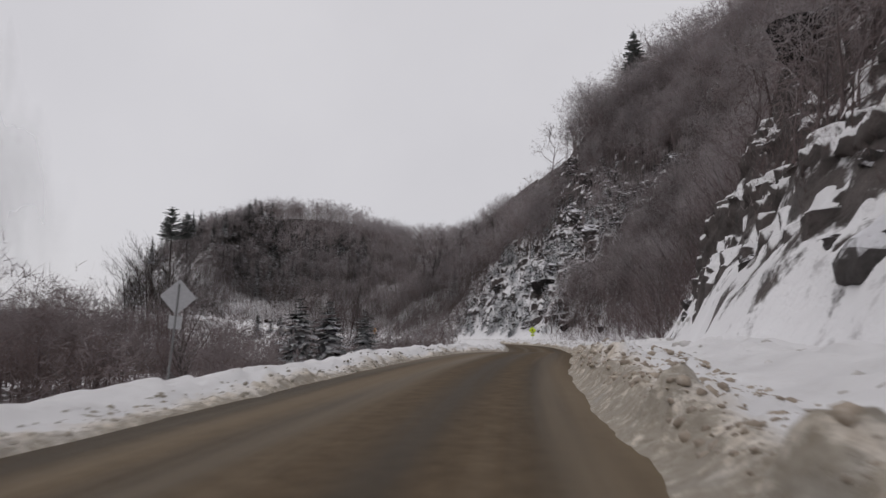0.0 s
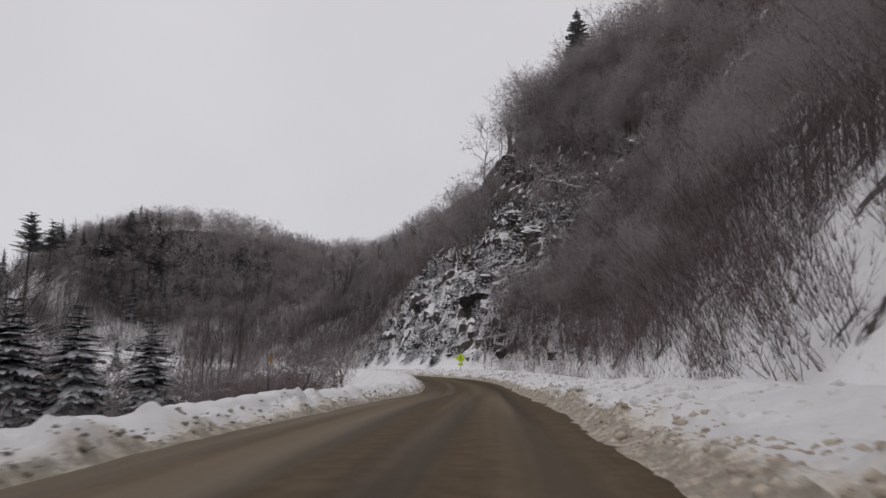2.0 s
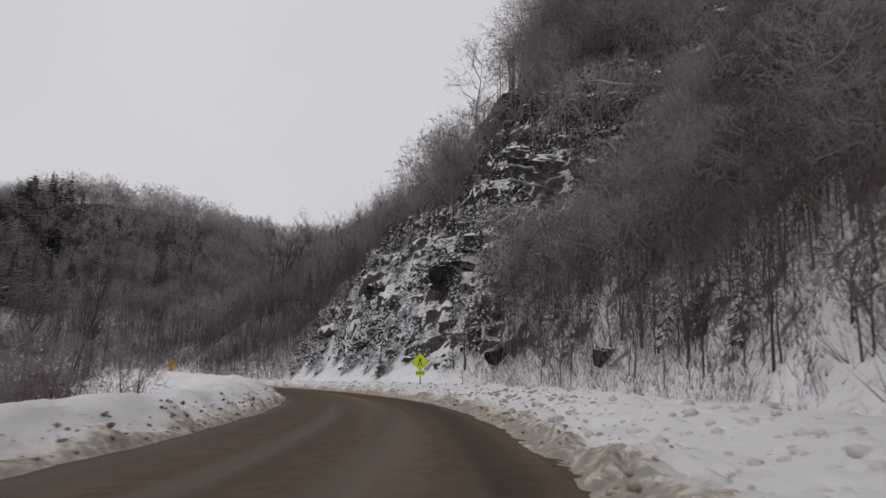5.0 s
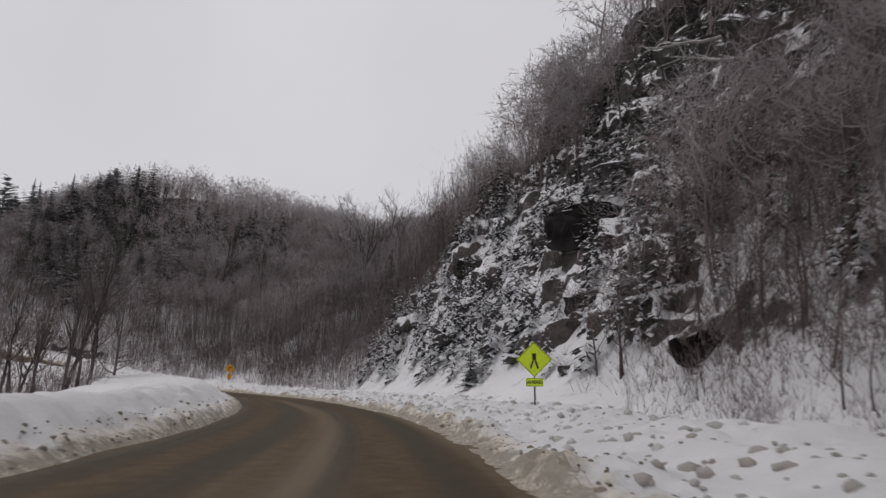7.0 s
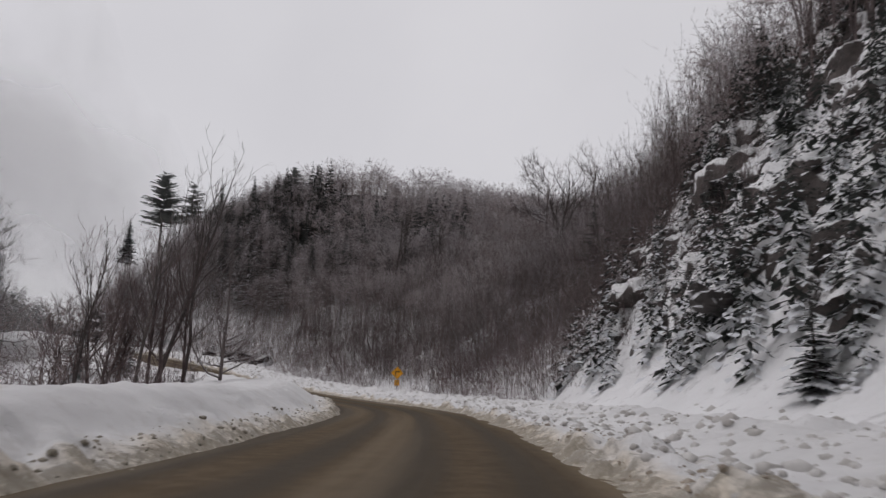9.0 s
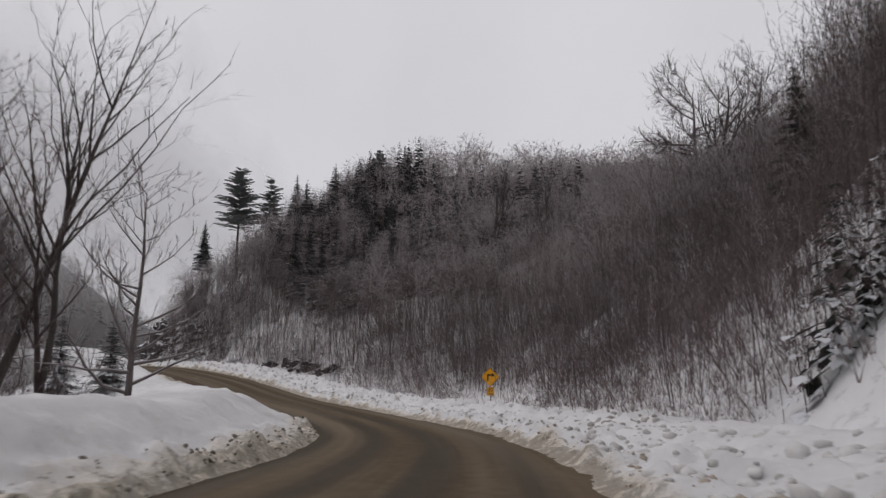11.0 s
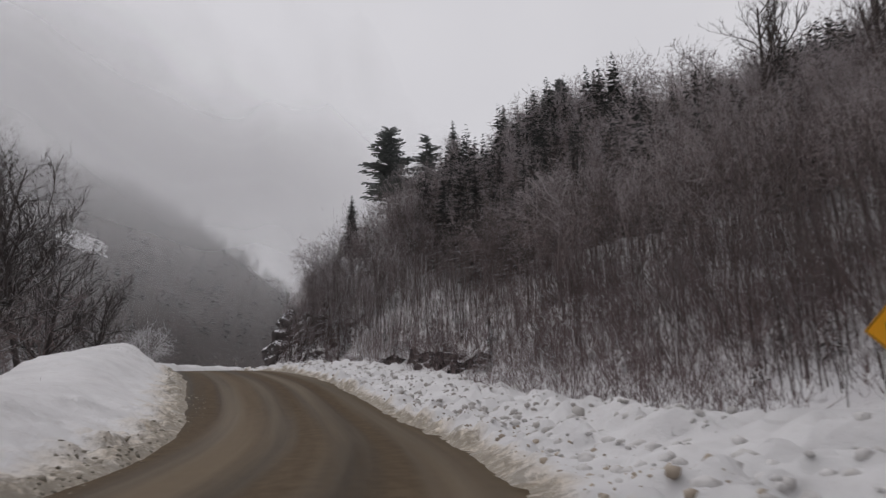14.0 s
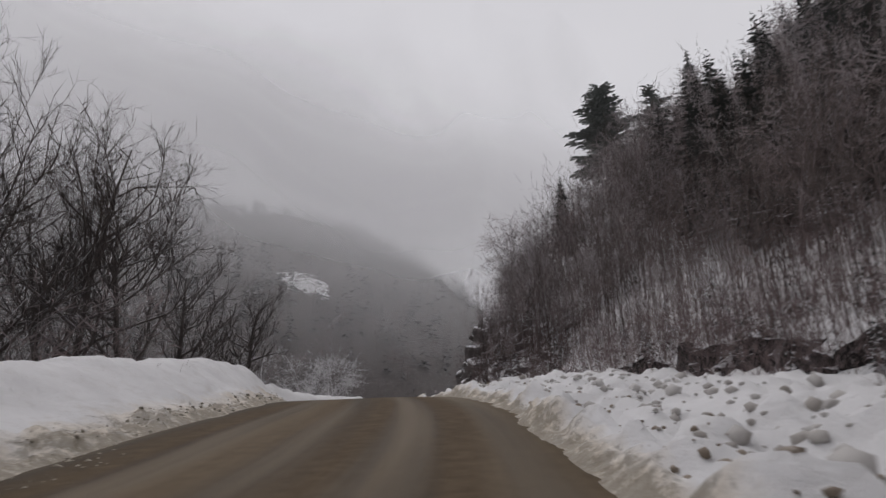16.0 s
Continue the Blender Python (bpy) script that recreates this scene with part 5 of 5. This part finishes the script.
def log_thing(a, b, radius, seed):
    """A fallen, snow-dusted trunk with broken limbs."""
    r = np.random.default_rng(seed)
    a, b = np.array(a, float), np.array(b, float)
    segs, p = [], a
    n = 6
    for i in range(n):
        q = a + (b - a) * (i + 1) / n + r.normal(0, 0.12, 3)
        segs.append((p, q, radius * (1 - 0.12 * i), radius * (1 - 0.12 * (i + 1)), 0))
        p = q
    limbs = []
    for i in range(7):
        o = a + (b - a) * r.uniform(0.4, 1)
        e = o + bent(r, unit(b - a), 0.6, 0.3) * r.uniform(0.8, 2.4)
        limbs.append((o, e, radius * 0.3, radius * 0.08, 1))
    thing = empty_thing("fallen_tree", tuple(a), "fallen grey trunk dusted with snow across the slope", "fallen tree")
    v, f = limb_mesh([(s[0] - a, s[1] - a, *s[2:]) for s in segs], (8,))
    put("trunk", mesh_np("trunk", v, f, True, None, np.full(len(v), 0.9)), LOGBARK, thing)
    for s in limbs:
        v, f = limb_mesh([(s[0] - a, s[1] - a, *s[2:])], (5, 4))
        put("branch", mesh_np("branch", v, f, True, None, np.full(len(v), 0.9)), LOGBARK, thing)


LOGBARK = mat_bark("snowy_log_bark", (0.12, 0.11, 0.1), (0.26, 0.24, 0.22), 0.9)


def build_logs():
    for i, (a, b, rad) in enumerate([((28.5, 119.5, 16.6), (23.5, 124.0, 18.8), 0.16), ((26.5, 123.0, 20.0), (23.0, 128.5, 21.5), 0.13), ((23.5, 131, 17.0), (20.0, 135, 17.5), 0.12),
                                     ((30.5, 110.5, 16.5), (28.0, 114.5, 19.8), 0.14), ((33, 118, 26), (29, 123, 28.5), 0.15), ((27, 133, 23), (30, 131, 28), 0.1)]):
        log_thing(a, b, rad, 300 + i)


def lump_shapes(seed, count, sub=1):
    out = []
    for i in range(count):
        bm = boulder(seed + i, (1, 0.7 + 0.04 * i, 0.55 + 0.05 * i), 9, sub)
        bm.verts.ensure_lookup_table()
        out.append((np.array([tuple(v.co) for v in bm.verts]), np.array([[v.index for v in f.verts] for f in bm.faces])))
        bm.free()
    return out


def verge_spots(r, count, s0, s1, d0, d1, height, size, sink):
    s, d = r.uniform(s0, s1, count), r.uniform(d0, d1, count)
    cx, cy, cz = (np.interp(s, ALONG, LINE[:, i]) for i in range(3))
    x, y = cx + np.interp(s, ALONG, NOR[:, 0]) * d, cy + np.interp(s, ALONG, NOR[:, 1]) * d
    z, _ = height(s, d, x, y, cz)
    a = size[0] + (size[1] - size[0]) * r.random(count) ** 2.5
    return np.stack([x, y, np.maximum(z, land(x, y)) - sink * a, a], 1)


def build_lumps():
    r = np.random.default_rng(9)
    shapes = lump_shapes(400, 8)
    sandy = np.concatenate([verge_spots(r, 3200, 0, 46, 3.3, 4.9, right_bank, (0.02, 0.12), 0.25), verge_spots(r, 3400, 46, 250, 3.25, 4.4, right_bank, (0.02, 0.10), 0.25)])
    stuff("sand_crumbs", shapes, sandy, SANDY, "sandy frozen crumbs on the ploughed windrow", "snow lumps", 23)
    right = np.concatenate([verge_spots(r, 3000, 40, 250, 3.9, 6.4, right_bank, (0.04, 0.18), 0.12), verge_spots(r, 2000, 30, 250, 5, 9, right_bank, (0.05, 0.22), 0.15), verge_spots(r, 1200, 110, 250, 3.5, 5.2, right_bank, (0.06, 0.2), 0.12), verge_spots(r, 150, 0, 36, 4.5, 7.5, right_bank, (0.05, 0.2), 0.3)])
    stuff("snow_lumps", shapes, right, CLOD, "loose gritty lumps of ploughed snow on the verge", "snow lumps", 21)
    left = np.concatenate([verge_spots(r, 430, s, s + 20, -e - 0.95, -e - 0.02, left_bank, (0.02, 0.085), 0.2) for s, e in ((0, 2.9), (20, 2.9), (40, 2.9), (60, 2.9), (80, 2.9), (100, 2.85), (120, 2.8), (140, 2.75), (160, 2.9), (178, 3.4), (196, 4.3), (216, 4.3))])
    stuff("bank_lumps", shapes, left, GRIT, "small gritty snow lumps along the foot of the bank", "snow lumps", 22)


build_rocks()
build_logs()
build_lumps()


# ---------------------------------------------------------------- road signs
def plate(outline, thick, bevel=0.0):
    """A flat plate in the xz plane, its face towards -y; outline as (x, z)."""
    bm = bmesh.new()
    front = [bm.verts.new((x, -thick / 2, z)) for x, z in outline]
    back = [bm.verts.new((x, thick / 2, z)) for x, z in outline]
    bm.faces.new(front)
    bm.faces.new(back[::-1])
    k = len(outline)
    for i in range(k):
        j = (i + 1) % k
        bm.faces.new((front[j], front[i], back[i], back[j]))
    bmesh.ops.recalc_face_normals(bm, faces=bm.faces)
    return bm


def rounded(corners, radius, steps=5):
    """An outline with rounded corners."""
    out, k = [], len(corners)
    for i in range(k):
        a, b, c = (Vector(corners[(i + o) % k]) for o in (-1, 0, 1))
        u, w = (a - b).normalized(), (c - b).normalized()
        half = u.angle(w) / 2
        cut = radius / math.tan(half)
        p, q = b + u * cut, b + w * cut
        for n in range(steps + 1):
            t = n / steps
            out.append(tuple((p * (1 - t) + b * t) * (1 - t) + (b * (1 - t) + q * t) * t))
    return out


def ring(corners, radius, width, inset, depth):
    """A thin border line inside a plate."""
    mid = Vector((sum(c[0] for c in corners) / len(corners), sum(c[1] for c in corners) / len(corners)))
    def shrink(amount):
        res, k = [], len(corners)
        for i in range(k):
            a, b, c = (Vector(corners[(i + o) % k]) for o in (-1, 0, 1))
            u, w = (a - b).normalized(), (c - b).normalized()
            res.append(tuple(b + (u + w).normalized() * amount / math.sin(u.angle(w) / 2)))
        return rounded(res, max(radius - amount, 0.005))
    o, i = shrink(inset), shrink(inset + width)
    bm = bmesh.new()
    vo = [bm.verts.new((x, -depth, z)) for x, z in o]
    vi = [bm.verts.new((x, -depth, z)) for x, z in i]
    k = len(o)
    for n in range(k):
        m = (n + 1) % k
        bm.faces.new((vo[n], vo[m], vi[m], vi[n]))
    return bm


def text_mesh(words, height, depth):
    cu = bpy.data.curves.new("lettering", "FONT")
    cu.body, cu.size, cu.align_x, cu.align_y, cu.offset = words, height / 0.7, "CENTER", "CENTER", 0.006
    ob = bpy.data.objects.new("lettering", cu)
    scene.collection.objects.link(ob)
    me = bpy.data.meshes.new_from_object(ob.evaluated_get(bpy.context.evaluated_depsgraph_get()))
    bpy.data.objects.remove(ob)
    bpy.data.curves.remove(cu)
    me.transform(Matrix.Translation((0, -depth, 0)) @ Matrix.Rotation(radians(90), 4, "X"))
    return me


def channel_post(height, width=0.07):
    """A flanged U-channel post."""
    w, d, t = width / 2, 0.035, 0.006
    outline = [(-w, 0), (-w, t), (-w * 0.5, t), (-w * 0.4, d), (w * 0.4, d), (w * 0.5, t), (w, t), (w, 0), (w * 0.4, 0), (w * 0.3, d - t), (-w * 0.3, d - t), (-w * 0.4, 0)]
    bm = bmesh.new()
    low = [bm.verts.new((x, y, 0)) for x, y in outline]
    high = [bm.verts.new((x, y, height)) for x, y in outline]
    k = len(outline)
    for i in range(k):
        j = (i + 1) % k
        bm.faces.new((low[i], low[j], high[j], high[i]))
    bmesh.ops.recalc_face_normals(bm, faces=bm.faces)
    return bm


def bolt(radius=0.014):
    bm = bmesh.new()
    bmesh.ops.create_cone(bm, cap_ends=True, segments=6, radius1=radius, radius2=radius * 0.8, depth=0.012)
    bmesh.ops.rotate(bm, verts=bm.verts, matrix=Matrix.Rotation(radians(90), 3, "X"))
    return bm


def diamond(half):
    return [(0, half), (half, 0), (0, -half), (-half, 0)]


def box(w, h):
    return [(-w / 2, h / 2), (w / 2, h / 2), (w / 2, -h / 2), (-w / 2, -h / 2)]


def sign(place, centre, turn, lean, half, lower, face, label, front=True):
    """A diamond warning sign over a small plate on one post. lower: width, height, gap."""
    x, y, z = place
    thing = empty_thing("road_sign", place, label, "road sign")
    thing.rotation_euler = (0, radians(lean), radians(turn))
    up = centre - z
    post = part("post", channel_post(up + half * 0.75), STEEL, thing)
    post.location = (0, 0.006, 0)
    panel = part("diamond_panel", plate(rounded(diamond(half), 0.045), 0.004), face, thing)
    panel.location = (0, 0, up)
    w, h, gap = lower
    small = part("lower_panel", plate(rounded(box(w, h), 0.03), 0.004), face, thing)
    small.location = (0, 0, up - half - gap - h / 2)
    for dz in (0.62, -0.62):
        b = part("bolt", bolt(), STEEL, panel)
        b.location = (0, -0.006, half * dz)
    if front:
        part("border", ring(diamond(half), 0.045, 0.018, 0.02, 0.0035), BLACK, panel)
        part("border", ring(box(w, h), 0.03, 0.014, 0.014, 0.0035), BLACK, small)
    return thing, panel, small


def symbol(panel, shapes, depth=0.005):
    bm = bmesh.new()
    for outline in shapes:
        bm.faces.new([bm.verts.new((x, -depth, z)) for x, z in outline])
    bmesh.ops.recalc_face_normals(bm, faces=bm.faces)
    return part("symbol", bm, BLACK, panel, "plain black symbol")


def lettering(panel, words, height, z):
    ob = put("lettering", text_mesh(words, height, 0.005), BLACK, panel)
    ob.location = (0, 0, z)


def build_signs():
    h = 0.645
    # lime crossing sign
    z = ground_at(15.35, 114.55)
    t, panel, small = sign((15.35, 114.55, z - 0.3), 2.22, -6, -2.0, h, (0.62, 0.30, 0.02), LIME, "lime diamond crossing sign with AHEAD plate on a steel post")
    symbol(panel, [[(-0.075, 0.22), (0.075, 0.22), (0.07, -0.02), (-0.06, -0.02)], [(-0.06, -0.025), (0.0, -0.025), (-0.10, -0.33), (-0.165, -0.31)], [(0.005, -0.025), (0.07, -0.025), (0.17, -0.31), (0.10, -0.34)]])
    lettering(small, "AHEAD", 0.115, 0)
    # amber turn sign
    x, y = -17.2, 174.6
    z = ground_at(x, y)
    t, panel, small = sign((x, y, z - 0.3), 1.75, 42, 0.0, h, (0.52, 0.56, 0.03), AMBER, "amber diamond right-turn sign with 25 MPH plate")
    symbol(panel, [[(-0.22, -0.26), (-0.12, -0.26), (-0.12, 0.07), (-0.22, 0.07)], [(-0.22, 0.075), (0.12, 0.075), (0.12, 0.175), (-0.18, 0.175), (-0.22, 0.14)], [(0.125, 0.255), (0.34, 0.125), (0.125, -0.005)]])
    lettering(small, "25", 0.24, 0.09)
    lettering(small, "MPH", 0.10, -0.17)
    # the back of a sign for the other direction
    x, y = -9.3, 23.4
    sign((x, y, ground_at(x, y) - 0.3), 3.85, 186, -4, h, (0.46, 0.46, 0.03), ALUMINIUM, "back of a grey aluminium diamond sign behind the bank", False)


build_signs()


# ---------------------------------------------------------------- low cloud over the far mountain
def build_mist():
    for i, (x, z0, z1) in enumerate([(-160, -4, 170), (-190, 2, 180), (-215, 8, 190), (-245, 16, 200), (-290, 30, 210)]):
        ys = np.linspace(-40, 450, 80)
        zs = np.linspace(z0, z1, 24)
        Y, Z = np.meshgrid(ys, zs, indexing="ij")
        X = x - 0.45 * np.maximum(Y - 240, 0) + 10 * np.sin(Y / 60 + i)
        fade = smooth(-40, 60, Y) * (1 - smooth(320, 450, Y))
        up = np.clip((Z - z0) / (z1 - z0), 0, 1)
        uv = np.stack([fade, up], -1).reshape(-1, 2)
        me = mesh_np("low_cloud", np.stack([X, Y, Z], -1).reshape(-1, 3), grid_faces(*X.shape), True, uv)
        put("low_cloud", me, MIST, None, "thin grey cloud hanging over the far mountainside", "cloud", "", "structure")


build_mist()
